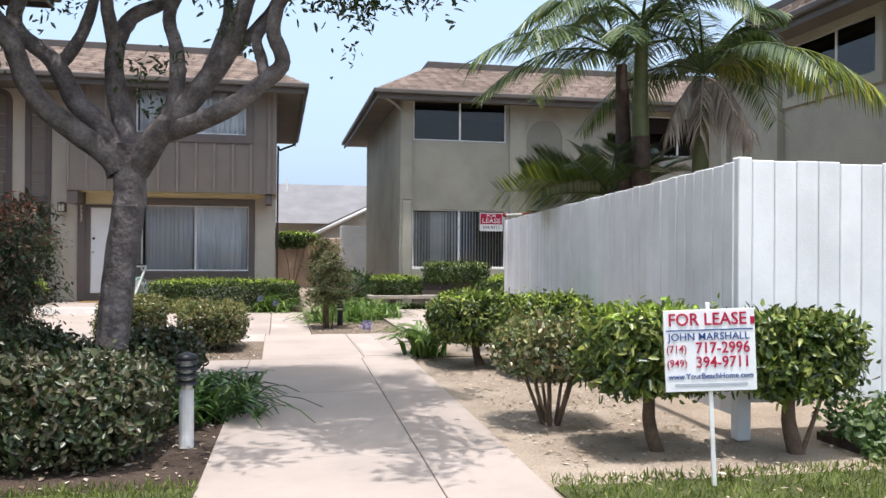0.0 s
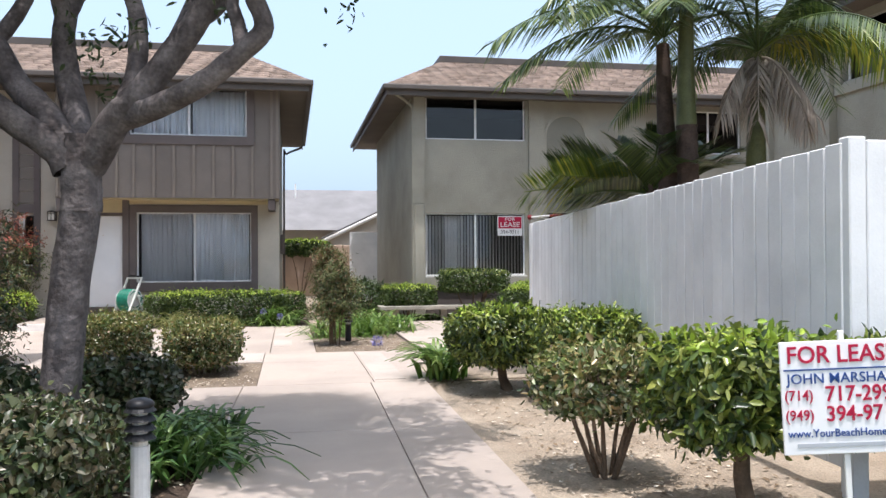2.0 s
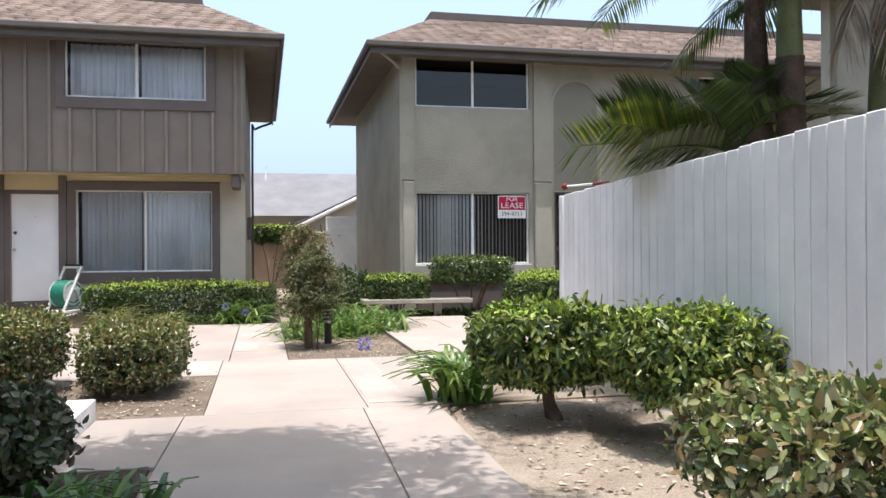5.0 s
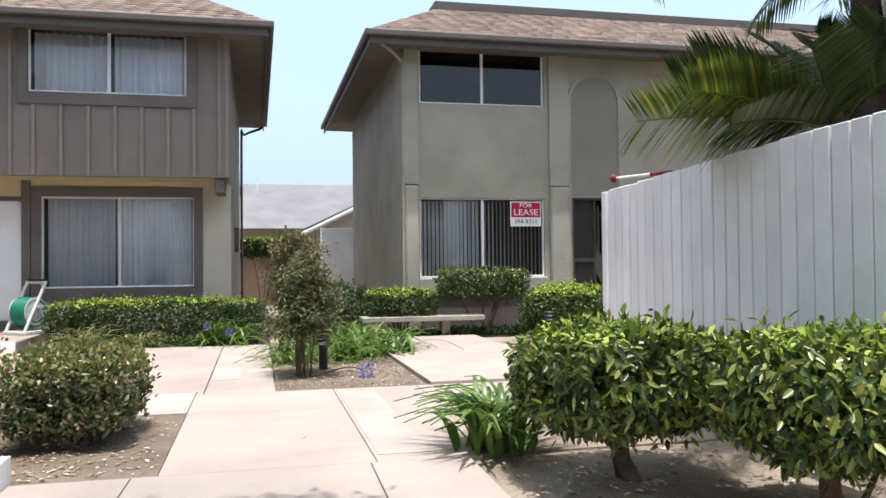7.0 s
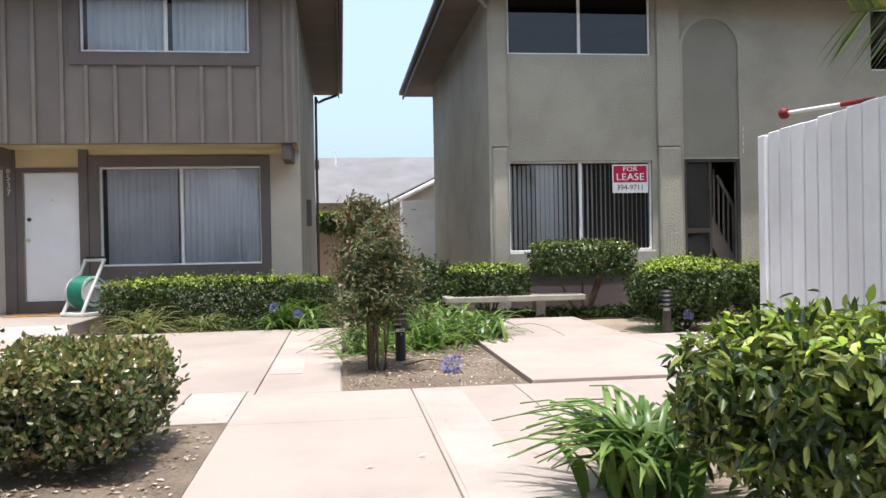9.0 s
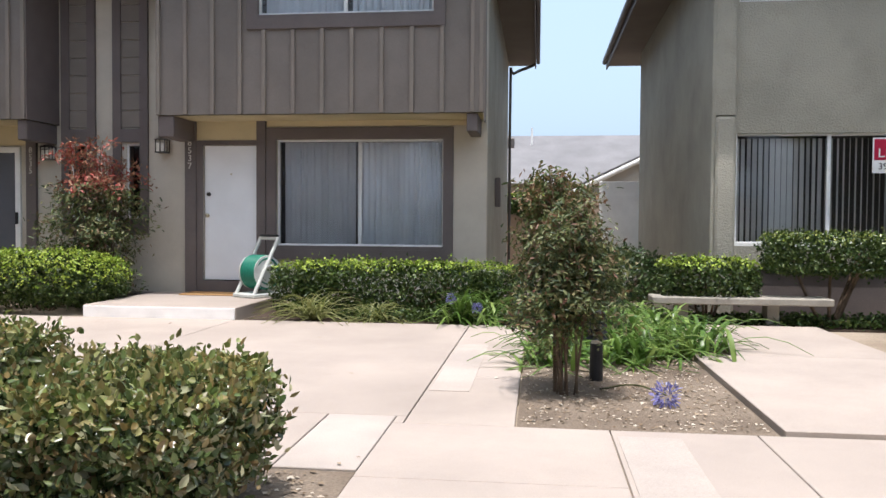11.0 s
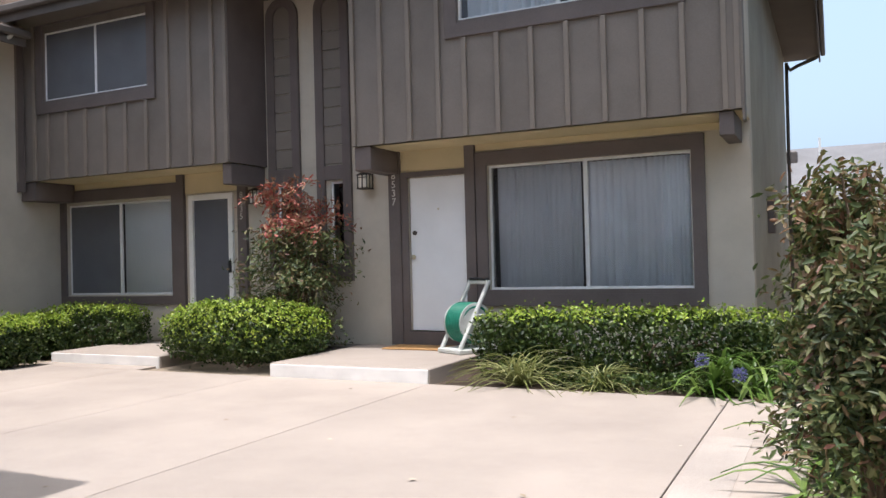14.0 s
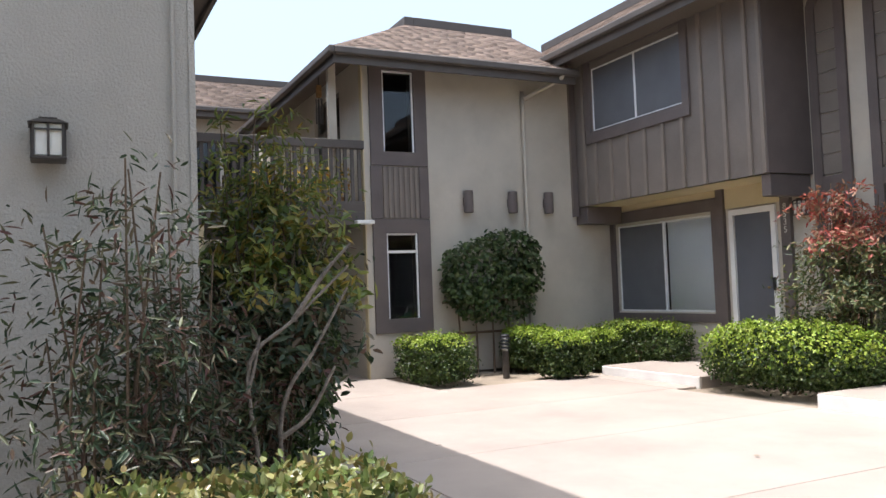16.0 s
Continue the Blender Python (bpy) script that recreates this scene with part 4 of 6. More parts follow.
slider("window_7", YB + 0.05, *BW1, "large sliding window with grey vertical blinds")
slider("window_8", YB + 0.05, *BW2, "dark upper sliding window reflecting trees", M_GLASS_DARK)
slider("window_9", YB + 0.05, 9.3, 11.0, 3.9, 4.95, "dark upper window behind the palms", M_GLASS_DARK)
part("window_sill", boxes((3.04, 5.46, YB - 0.05, YB + 0.05, 0.935, 0.958)), M_WHITE, hb, "pale window sill")
bl = thing("vertical_blind", "grey vertical blinds hanging behind the glass, partly open", "blind", (4.25, YB + 0.2, 0.98))
for i in range(31):
    x = 3.12 + i * 0.0755
    tw = 38 if x < 4.22 else 58
    if 3.52 < x < 3.82:
        tw = 24
    part("blind_slat", box(bmesh.new(), -0.042, 0.042, -0.001, 0.001, 0.98, 2.36, 0, Matrix.Translation((x, YB + 0.2, 0)) @ Matrix.Rotation(radians(tw + RNG.uniform(-6, 6)), 4, "Z")), M_DRAPE, bl)
sg = thing("lease_sign", "red and white lease sign taped inside the window", "sign", (5.07, YB + 0.035, 1.89))
part("board", boxes((4.77, 5.37, YB + 0.030, YB + 0.036, 1.89, 2.35)), M_SIGN, sg)
part("red_field", boxes((4.79, 5.35, YB + 0.027, YB + 0.0295, 2.06, 2.33)), M_RED, sg)
fx = Matrix.Rotation(radians(90), 4, "X")
text_part("lettering", "FOR", 0.11, Matrix.Translation((5.07, YB + 0.024, 2.275)) @ fx, M_SIGN, sg, squeeze=1.2)
text_part("lettering", "LEASE", 0.16, Matrix.Translation((5.07, YB + 0.024, 2.145)) @ fx, M_SIGN, sg, squeeze=1.15)
text_part("lettering", "394-9711", 0.12, Matrix.Translation((5.07, YB + 0.027, 1.975)) @ fx, M_BLACK, sg)
dr = thing("door_3", "dark iron security screen door with one leaf open", "door", (6.45, YB, 0.1), kind="structure")
frame_ring("door_frame", "y", YB + 0.06, -0.04, 5.98, 6.95, 0.1, 2.43, 0.05, M_BRONZE, dr)
part("mid_rail", boxes((6.03, 6.42, YB + 0.03, YB + 0.055, 1.22, 1.3), (6.42, 6.46, YB + 0.03, YB + 0.055, 0.15, 2.38)), M_BRONZE, dr)
part("screen", boxes((6.03, 6.42, YB + 0.06, YB + 0.065, 0.15, 2.38)), M_IRONMESH, dr, "dark mesh")
st = thing("staircase", "dim inner staircase with a slatted sloping balustrade", "stairs", (6.8, YB + 0.5, 0.1))
SLOPE = Matrix.Translation((6.75, YB + 0.45, 1.05)) @ Matrix.Rotation(radians(61), 4, "Y")
part("stringer", box(bmesh.new(), -1.0, 1.0, -0.03, 0.03, -0.13, 0.13, 0.005, SLOPE), M_BATTEN, st)
part("stair_rail", box(bmesh.new(), -1.0, 0.9, -0.025, 0.025, 0.52, 0.58, 0.005, SLOPE), M_BATTEN, st)
for i in range(9):
    x = 6.42 + i * 0.085
    zc = 1.05 - (x - 6.75) * 1.8
    part("baluster", boxes((x, x + 0.03, YB + 0.43, YB + 0.46, zc + 0.2, zc + 1.12)), M_BATTEN, st)
for i in range(4):
    part("number_mark", box(bmesh.new(), 6.955, 7.01, YB - 0.012, YB + 0.002, 2.52 + i * 0.12, 2.6 + i * 0.12, 0.004), M_NUMBER, hb, "small pale house number mark")
hip_roof(hb, 2.1, 15.0, 17.1, 26.9, sides="fl", keep=60)
tube("downspout", [(2.3, 17.25, 5.05), (2.5, 17.45, 4.98), (2.72, 17.66, 4.85), (2.76, 17.67, 4.6), (2.76, 17.67, 0.0)], 0.033, 0.033, M_STUCCO_B, hb, n=3)

# wing at the end of the court
hc = thing("court_wing", "beige stucco wing with tall narrow windows and a balcony", "house", (-12.5, 15.5, 0))
CY0 = 13.71
CU, CL = (14.03, 14.56, 3.43, 4.80), (14.03, 14.56, 0.82, 2.23)
wall("wall", "x", XC - 0.22, 0.22, CY0, 18.36, 0, 5.1, [CU, CL], M_STUCCO_A, hc, "beige stucco wall")
wall("wall", "y", CY0, 0.2, -19.0, XC - 0.22, 0, 5.1, [(-13.6, -12.2, 2.7, 4.75)], M_STUCCO_A, hc, "shaded stucco end wall")
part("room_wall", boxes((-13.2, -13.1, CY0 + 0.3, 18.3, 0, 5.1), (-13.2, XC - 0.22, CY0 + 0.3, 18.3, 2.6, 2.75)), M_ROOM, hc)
for (u0, u1, z0, z1) in (CU, CL):
    frame_ring("window_surround", "x", XC, 0.04, u0 - 0.22, u1 + 0.22, z0 - 0.14, z1 + 0.22, 0.22, M_TRIM, hc, "dark brown window surround")
pieces("surround_panel", M_TRIM, hc, "", (XC, XC + 0.038, 13.80, 13.98, 2.46, 3.28), (XC, XC + 0.038, 14.62, 14.78, 2.46, 3.28))
part("surround_back", boxes((XC, XC + 0.012, 13.98, 14.62, 2.46, 3.28)), M_SIDING, hc)
for i in range(7):
    part("surround_batten", box(bmesh.new(), XC + 0.013, XC + 0.04, 14.0 + i * 0.09, 14.04 + i * 0.09, 2.47, 3.27, 0.004), M_BATTEN, hc)
part("corner_board", boxes((XC - 0.1, XC + 0.02, CY0 - 0.02, CY0 - 0.002, 0, 5.08)), M_CREAM, hc)
slider("window_10", XC + 0.01, *CU, "tall narrow dark window in a white frame", M_GLASS_DARK, axis="x", n=1)
slider("window_11", XC + 0.01, *CL, "tall narrow dark window with a pale crossbar", M_GLASS_DARK, axis="x", n=1)
part("window_bar", boxes((XC - 0.01, XC + 0.02, 14.06, 14.53, 1.92, 1.96)), M_WHITE, hc)
for y in (15.44, 16.27, 16.98):
    t = thing("wall_sconce", "dark brown cylindrical downlight on the stucco wall", "lamp", (XC + 0.08, y, 2.55), "sconces on the court wing")
    bm = bmesh.new()
    bmesh.ops.create_cone(bm, cap_ends=True, segments=20, radius1=0.08, radius2=0.08, depth=0.36, matrix=Matrix.Translation((XC + 0.12, y, 2.73)))
    bmesh.ops.bevel(bm, geom=[e for e in bm.edges if abs(e.verts[0].co.z - e.verts[1].co.z) < 0.01], offset=0.01, segments=1, affect="EDGES")
    part("shade", bm, M_TRIM, t, "dark brown metal cylinder")
    part("bracket", boxes((XC, XC + 0.05, y - 0.04, y + 0.04, 2.66, 2.80)), M_TRIM, t)
tube("downspout", [(-10.42, 17.0, 4.8), (-10.5, 16.95, 4.72), (-11.0, 16.62, 4.5), (-11.04, 16.58, 4.25), (-11.04, 16.58, 0.0)], 0.035, 0.035, M_STUCCO_A, hc, n=3)
hip_roof(hc, -17.0, -10.45, 13.05, 17.3, sides="fr", run=2.1, eave=4.9, ridge=6.1, soffit=0.09, inset=0.24)
tagged(part("wall_fixture", box(bmesh.new(), XC, XC + 0.2, 13.5, 13.78, 2.36, 2.42, 0.01), M_WHITE, hc, "white fixture on the corner"))
rw = thing("balcony", "weathered wooden balcony with dark rails and potted flowers", "balcony", (-12.0, 12.6, 2.3))
part("deck", box(bmesh.new(), -14.0, -11.05, 11.2, 13.68, 2.35, 2.56, 0.01), M_FASCIA, rw, "dark brown deck edge")
part("handrail", box(bmesh.new(), -11.16, -11.05, 11.2, 13.70, 3.53, 3.66, 0.008), M_FASCIA, rw, "dark brown top rail")
part("handrail", box(bmesh.new(), -14.0, -11.17, 11.2, 11.3, 3.53, 3.66, 0.008), M_FASCIA, rw, "dark brown top rail")
for i in range(22):
    y = 11.25 + i * 0.112
    part("baluster", boxes((-11.13, -11.09, y, y + 0.05, 2.5, 3.53)), M_FASCIA, rw)
part("kick_board", boxes((-11.09, -11.05, 11.22, 13.68, 2.56, 2.72)), M_FASCIA, rw)
part("balcony_upright", boxes((-11.3, -11.2, 13.2, 13.32, 2.56, 5.0)), M_STUCCO_A, rw, "beige roof post")
wc = thing("wind_chime", "orange and brown wind chime hanging under the eave", "wind chime", (-12.0, 13.3, 4.0))
tube("cord", [(-12.0, 13.3, 4.99), (-12.0, 13.3, 4.6), (-12.0, 13.3, 4.0)], 0.008, 0.008, M_BRONZE, wc, 5, 2)
part("chime_body", box(bmesh.new(), -12.04, -11.96, 13.26, 13.34, 4.52, 4.72, 0.012), M_MAT, wc, "orange brown wooden body")
for dx, dy in ((-0.05, 0), (0.05, 0.02), (0, -0.05), (0.0, 0.05)):
    part("chime_tube", boxes((-12.008 + dx, -11.992 + dx, 13.292 + dy, 13.308 + dy, 4.08, 4.5)), M_BRONZE, wc)
part("porch_wall", boxes((-14.2, -14.0, 8.5, 13.3, 0, 2.3)), M_STUCCO_D, rw, "shaded stucco wall under the balcony")
part("balcony_post", boxes((-11.14, -11.06, 11.2, 11.28, 0.0, 2.35)), M_CREAM, rw, "cream post")
pane("glazed_door", "y", CY0 + 0.05, -13.58, -12.22, 2.72, 4.73, M_GLASS_DARK, rw, "dark glazed balcony door")

# back range beyond the balcony
hf = thing("back_range", "stucco range with a shingled roof beyond the balcony", "house", (-19, 14, 0))
part("wall", boxes((-19.3, -19.0, 2.0, 20.0, 0, 5.58)), M_STUCCO_A, hf)
for z0, z1, y0, y1 in ((2.9, 5.0, 10.6, 12.9), (2.9, 5.0, 13.2, 15.0), (0.3, 2.4, 10.8, 13.2)):
    # No opening is cut; a dark sheet on the wall gives the unlit interior.
    part("window", boxes((-18.995, -18.97, y0, y1, z0, z1)), M_ROOM, hf, "dark sheet standing in for an unlit window")
    pane("window_glass", "x", -18.965, y0, y1, z0, z1, M_GLASS_DARK, hf)
hip_roof(hf, -24.0, -18.4, 1.5, 20.0, sides="r", run=1.55, eave=5.75, ridge=6.75)

# house beside the walk, whose end wall carries a lantern
hd = thing("side_house", "grey-beige stucco house wall in shade beside the court", "house", (-6, 8, 0))
# The west wall at x -16.2 is an unseen addition that closes the shell.
pieces("wall", M_STUCCO_D, hd, "grey-beige stucco wall", (XD - 0.22, XD, 2.0, YD, 0, 5.1), (-16.0, XD - 0.22, YD - 0.22, YD, 0, 5.1), (-16.0, XD - 0.22, 2.0, 2.22, 0, 5.1), (-16.2, -16.0, 2.0, YD, 0, 5.1))
part("corner_trim", boxes((XD + 0.002, XD + 0.014, YD - 0.03, YD + 0.006, 0, 5.08)), M_STUCCO_D, hd)
tube("conduit", [(XD + 0.03, YD - 0.12, 5.0), (XD + 0.03, YD - 0.12, 2.5), (XD + 0.03, YD - 0.12, 0)], 0.012, 0.012, M_STUCCO_D, hd, n=2)
hip_roof(hd, -16.6, XD + 0.68, 1.4, YD + 1.1, sides="frb", run=1.55)
lantern((XD, 9.34, 2.2), "x")

# house behind the white fence
he = thing("east_house", "olive stucco house rising behind the white fence", "house", (10, 8, 0))
XE = 8.5
wall("wall", "x", XE, 0.22, 2.0, 12.65, 0, 5.1, [(8.5, 10.6, 4.1, 5.0)], M_STUCCO_B, he, "olive stucco wall")
# The east wall at x 15 is added, unseen, to shut light out.
pieces("wall", M_STUCCO_B, he, "olive stucco wall", (XE + 0.22, 15, 12.43, 12.65, 0, 5.1), (XE - 0.14, XE, 10.75, 10.95, 0, 5.07), (XE - 0.1, XE, 12.45, 12.65, 0, 5.07), (15.0, 15.2, 2.0, 12.65, 0, 5.1), (XE + 0.22, 15, 2.0, 2.2, 0, 5.1))
part("room_wall", boxes((XE + 2.0, XE + 2.1, 2.0, 11.1, 0, 5.1)), M_ROOM, he)
frame_ring("window_surround", "x", XE, -0.06, 8.34, 10.74, 3.9, 5.08, 0.15, M_STUCCO_B, he)
slider("window_12", XE + 0.09, 8.5, 10.6, 4.1, 5.0, "dark upper window with a stucco surround", M_GLASS_DARK, axis="x", west=True)
hip_roof(he, XE - 0.65, 15.0, 1.4, 13.3, sides="lf", run=1.55)

# far houses across the alley
far = thing("far_house", "single-storey house with a grey shingle roof beyond the alley", "house", (0.5, 36, 0))
part("wall", boxes((-14, 14, 34.0, 40.0, 0, 2.6)), M_STUCCO_D, far)
raw("roof", [(-15, 33.3, 2.55), (15, 33.3, 2.55), (15, 37.5, 4.55), (-15, 37.5, 4.55), (15, 42, 2.4), (-15, 42, 2.4)], [(0, 1, 2, 3), (3, 2, 4, 5)], M_ROOF_GREY, far, "grey shingle roof")
part("roof_vent", box(bmesh.new(), -0.75, -0.4, 36.3, 36.7, 3.9, 4.35, 0.03), M_FASCIA, far)
part("vent_pipe", boxes((0.2, 0.27, 36.6, 36.67, 4.0, 4.75)), M_PVC, far)
gab = thing("far_gable", "small garage gable with white trim", "house", (3.4, 31, 0))
GAB = [(1.5, 0), (4.0, 0), (4.0, 3.3), (1.5, 2.08), (6.4, 0), (6.4, 2.1)]
raw("gable_wall", [(x, y, z) for y in (31, 33) for x, z in GAB], [(0, 1, 2, 3), (1, 4, 5, 2), (6, 9, 8, 7), (7, 8, 11, 10)], M_STUCCO_D, gab)
raw("gable_trim", [(x, y, z) for y in (30.8, 33) for x, z in ((1.3, 1.98), (4.0, 3.31), (4.0, 3.46), (1.3, 2.14))], [(0, 1, 2, 3), (4, 0, 3, 7), (3, 2, 6, 7), (0, 4, 5, 1)], M_WHITE, gab, "white barge board")
raw("gable_roof", [(x, y, z) for y in (30.82, 33) for x, z in ((1.25, 2.145), (4.0, 3.465), (4.0, 3.53), (1.25, 2.2))], [(0, 1, 2, 3), (4, 0, 3, 7), (3, 2, 6, 7), (0, 4, 5, 1)], M_ROOF_GREY, gab, "grey shingle edge")
gw = thing("garden_wall", "tan masonry garden wall closing the alley", "wall", (1.0, 29, 0), kind="structure")
part("masonry", box(bmesh.new(), -1.5, 2.9, 29.0, 29.2, 0, 1.85, 0.02), M_TANWALL, gw)
gt = thing("side_gate", "tall pale panel gate beside the house wall", "gate", (2.3, 26.4, 0))
part("gate_panel", box(bmesh.new(), 1.95, 2.9, 26.5, 26.56, -0.04, 2.25, 0.01), M_FENCE, gt, "pale painted gate panel")
pieces("gate_rail", M_FENCE, gt, "", (1.95, 2.9, 26.47, 26.5, 0.3, 0.4), (1.95, 2.9, 26.47, 26.5, 1.8, 1.9))


# ---- white board fence ----
fence = thing("board_fence", "tall white painted board fence with uneven board tops", "fence", (3.3, 6, 0))
FA, FB = Vector((3.16, 3.54, 0)), Vector((3.41, 10.43, 0))
run = (FB - FA).length
ang = math.atan2(FB.y - FA.y, FB.x - FA.x)
mt = Matrix.Translation(FA) @ Matrix.Rotation(ang, 4, "Z")
n = 44
for i in range(n):
    w = run / n
    h = 1.875 + RNG.uniform(-0.005, 0.005)
    dx = RNG.uniform(-0.004, 0.004)
    bm = box(bmesh.new(), i * w + 0.005, (i + 1) * w - 0.005, 0.0 + dx, 0.022 + dx, 0.16, h + 0.17 * (1 - i / n), 0.006, mt)
    part("board", bm, M_FENCE, fence)
bm = bmesh.new()
for z in (0.4, 1.7):
    box(bm, 0, run, -0.06, -0.02, z, z + 0.09, 0.004, mt)
part("rail", bm, M_FENCE, fence)
for s in (0.0, run * 0.33, run * 0.66, run - 0.09):
    part("post", box(bmesh.new(), s, s + 0.09, -0.11, -0.02, 0, 1.84, 0.006, mt), M_FENCE, fence)
mt2 = Matrix.Translation((3.16, 3.50, 0)) @ Matrix.Rotation(radians(-2.0), 4, "Z")
part("corner_post", box(bmesh.new(), -0.01, 0.10, -0.02, 0.08, -0.02, 2.08, 0.008, mt2), M_FENCE, fence)
for i in range(22):
    h = 2.055 + RNG.uniform(-0.008, 0.008)
    part("board", box(bmesh.new(), 0.104 + i * 0.18, 0.104 + (i + 1) * 0.18 - 0.006, -0.02, 0.004, 0.26, h, 0.006, mt2), M_FENCE, fence)
part("rail", box(bmesh.new(), 0.1, 4.1, 0.005, 0.045, 1.7, 1.79, 0.004, mt2), M_FENCE, fence)
part("backing", box(bmesh.new(), 0.02, run - 0.02, -0.014, -0.008, 0.2, 1.85, 0, mt), M_FENCE, fence)
part("end_post", box(bmesh.new(), run, run + 0.1, -0.03, 0.05, 0, 1.87, 0.008, mt), M_FENCE, fence)


# ---- planting ----
LEAF_RATE = 1.5
LIGHTWARD = np.array([0, -0.05, 0.2])


def shrub_cloud(n, size, boxy, shell=0.7, clump=0.0):
    """Points and outward directions in the uneven outer shell of a rounded box or ball of that size, centred on 0."""
    n = int(n * LEAF_RATE)
    size = np.array(size)
    p = (6.0 if boxy else 2.3) if isinstance(boxy, bool) else boxy
    keep, have = [], 0
    o = RNG.uniform(0, 50, 3)
    while have < n:
        q = RNG.uniform(-1, 1, (n, 3))
        r = (np.abs(q) ** p).sum(1) ** (1 / p)
        q = q[(r < 1) & (RNG.uniform(0, 1, n) < np.clip((r - shell) / (1 - shell), 0, 1) ** 1.3)]
        keep.append(q)
        have += len(q)
    q = np.vstack(keep)[:n]
    w = q * size / 2
    big = np.array([noise.noise(Vector(v * 3.0 + o)) for v in w])
    fine = np.array([noise.noise(Vector(v * 9.0 + o)) for v in w])
    ok = fine > clump - 1.0
    g = np.abs(q) ** (p - 1) * np.sign(q) / size
    d = unit(g)
    w = w + d * (0.07 * big + 0.05 * fine)[:, None] * min(1.0, size.min())
    w = w + d * (RNG.uniform(0, 0.085, (len(w), 1)) * (RNG.uniform(0, 1, (len(w), 1)) < 0.1))
    return w[ok], d[ok]


def crown(name, q, d, leaf, material, t, upright, label="", hang=0.25):
    """A leafy shell: some blades face outwards, the upright share points up and out."""
    k = RNG.uniform(0, 1, len(q)) < upright
    a = leaf_arrays(q[~k], d[~k] + LIGHTWARD, leaf[0], leaf[1], 0.65, True, hang)
    b = leaf_arrays(q[k], d[k] * 0.7 + [0, 0, 0.8], leaf[0], leaf[1], 0.5, False)
    v, f = joined([a, b])
    raw(name, v, f, material, t, label)["kind"] = "stuff"


def shrub(label, at, size, lift, n, leaf, material, top=None, boxy=True, stems=5, group="", name="shrub", category="shrub", top_share=0.35, shell=0.7, stem_r=0.018, trunk=0.0, upright=0.12, hang=0.25):
    """A clipped shrub: leafy crown on branching stems; the brighter top leaves are a part of their own."""
    x, y = at
    t = thing(name, label, category, (x, y, -0.02), group)
    c = np.array([x, y, lift + size[2] / 2])
    q, d = shrub_cloud(n, size, boxy, shell, 0.86)
    qi, di = shrub_cloud(int(n * 0.4), (size[0] * 0.8, size[1] * 0.8, size[2] * 0.8), boxy, 0.5)
    ob = leaves("inner_foliage", qi + c, di, leaf[0] * 1.35, leaf[1] * 1.5, material, t, 0.9)
    ob["kind"] = "stuff"
    if top is not None:
        # Leaves near the top get a brighter colour, standing in for sunlight.
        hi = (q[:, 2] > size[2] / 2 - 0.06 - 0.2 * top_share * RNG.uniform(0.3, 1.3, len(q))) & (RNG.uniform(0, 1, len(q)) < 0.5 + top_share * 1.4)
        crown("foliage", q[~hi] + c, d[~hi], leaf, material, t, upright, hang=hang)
        crown("bright_top", q[hi] + c, d[hi], (leaf[0] * 0.9, leaf[1]), top, t, upright, "bright top leaves, partly coloured for sunlight", hang)
    else:
        crown("foliage", q + c, d, leaf, material, t, upright, hang=hang)
    if trunk:
        tube("trunk", [(x + 0.05, y, -0.05), (x - 0.02, y, lift * 0.5), (x, y, lift + size[2] * 0.3)], trunk * 1.15, trunk * 0.8, M_STEM, t, 9, 4, 0.04)
    for i in range(stems):
        a = RNG.uniform(0, 2 * np.pi)
        e = c + np.array([math.cos(a) * size[0] * 0.3, math.sin(a) * size[1] * 0.3, size[2] * RNG.uniform(-0.2, 0.25)])
        b0 = np.array([x + math.cos(a) * 0.06, y + math.sin(a) * 0.06, -0.05])
        mid = (b0 + e) / 2 + RNG.normal(0, 0.04, 3) + [0, 0, 0.05]
        tube("stem", [b0, mid, e], stem_r, stem_r * 0.45, M_STEM, t, 6, 4)
    return t


def strap_clump(label, at, n, length, width, material, r=0.15, group="", name="agapanthus_clump", rise=0.95, flowers=0, low=0.35):
    """Arching strap leaves from one crown."""
    x, y = at
    t = thing(name, label, "plant", (x, y, -0.02), group)
    for i in range(n):
        a, el = RNG.uniform(0, 2 * np.pi), RNG.uniform(low, 1.48)
        L = length * RNG.uniform(0.65, 1.15)
        s = np.linspace(0, 1, 6)
        out = L * (s * math.cos(el) + 0.42 * s ** 2)
        z = L * rise * (s * math.sin(el) * 1.35 - (1.0 - 0.3 * math.sin(el)) * s ** 2.4)
        b = np.array([x, y, -0.02]) + [RNG.normal(0, r), RNG.normal(0, r), 0]
        h = np.array([math.cos(a), math.sin(a), 0])
        p = b + out[:, None] * h + np.stack([0 * s, 0 * s, z], 1)
        p[:, 2] = np.maximum(p[:, 2], 0.0)
        side = np.array([-h[1], h[0], 0])
        w = width * np.array([0.7, 1, 1, 0.85, 0.55, 0.05]) * RNG.uniform(0.75, 1.2) / 2
        v = np.stack([p - side * w[:, None], p + np.array([0, 0, -0.006]), p + side * w[:, None]], 1).reshape(-1, 3)
        f = [(k * 3 + j, k * 3 + j + 1, k * 3 + j + 4, k * 3 + j + 3) for k in range(5) for j in range(2)]
        raw("strap_leaf", v, np.array(f), material, t)
    for i in range(flowers):
        a = RNG.uniform(0, 2 * np.pi)
        e = np.array([x + math.cos(a) * 0.3, y - 0.15 - abs(math.sin(a)) * 0.2, RNG.uniform(0.16, 0.3)])
        flower_head(t, (x, y, 0), e, 0.06)
    return t


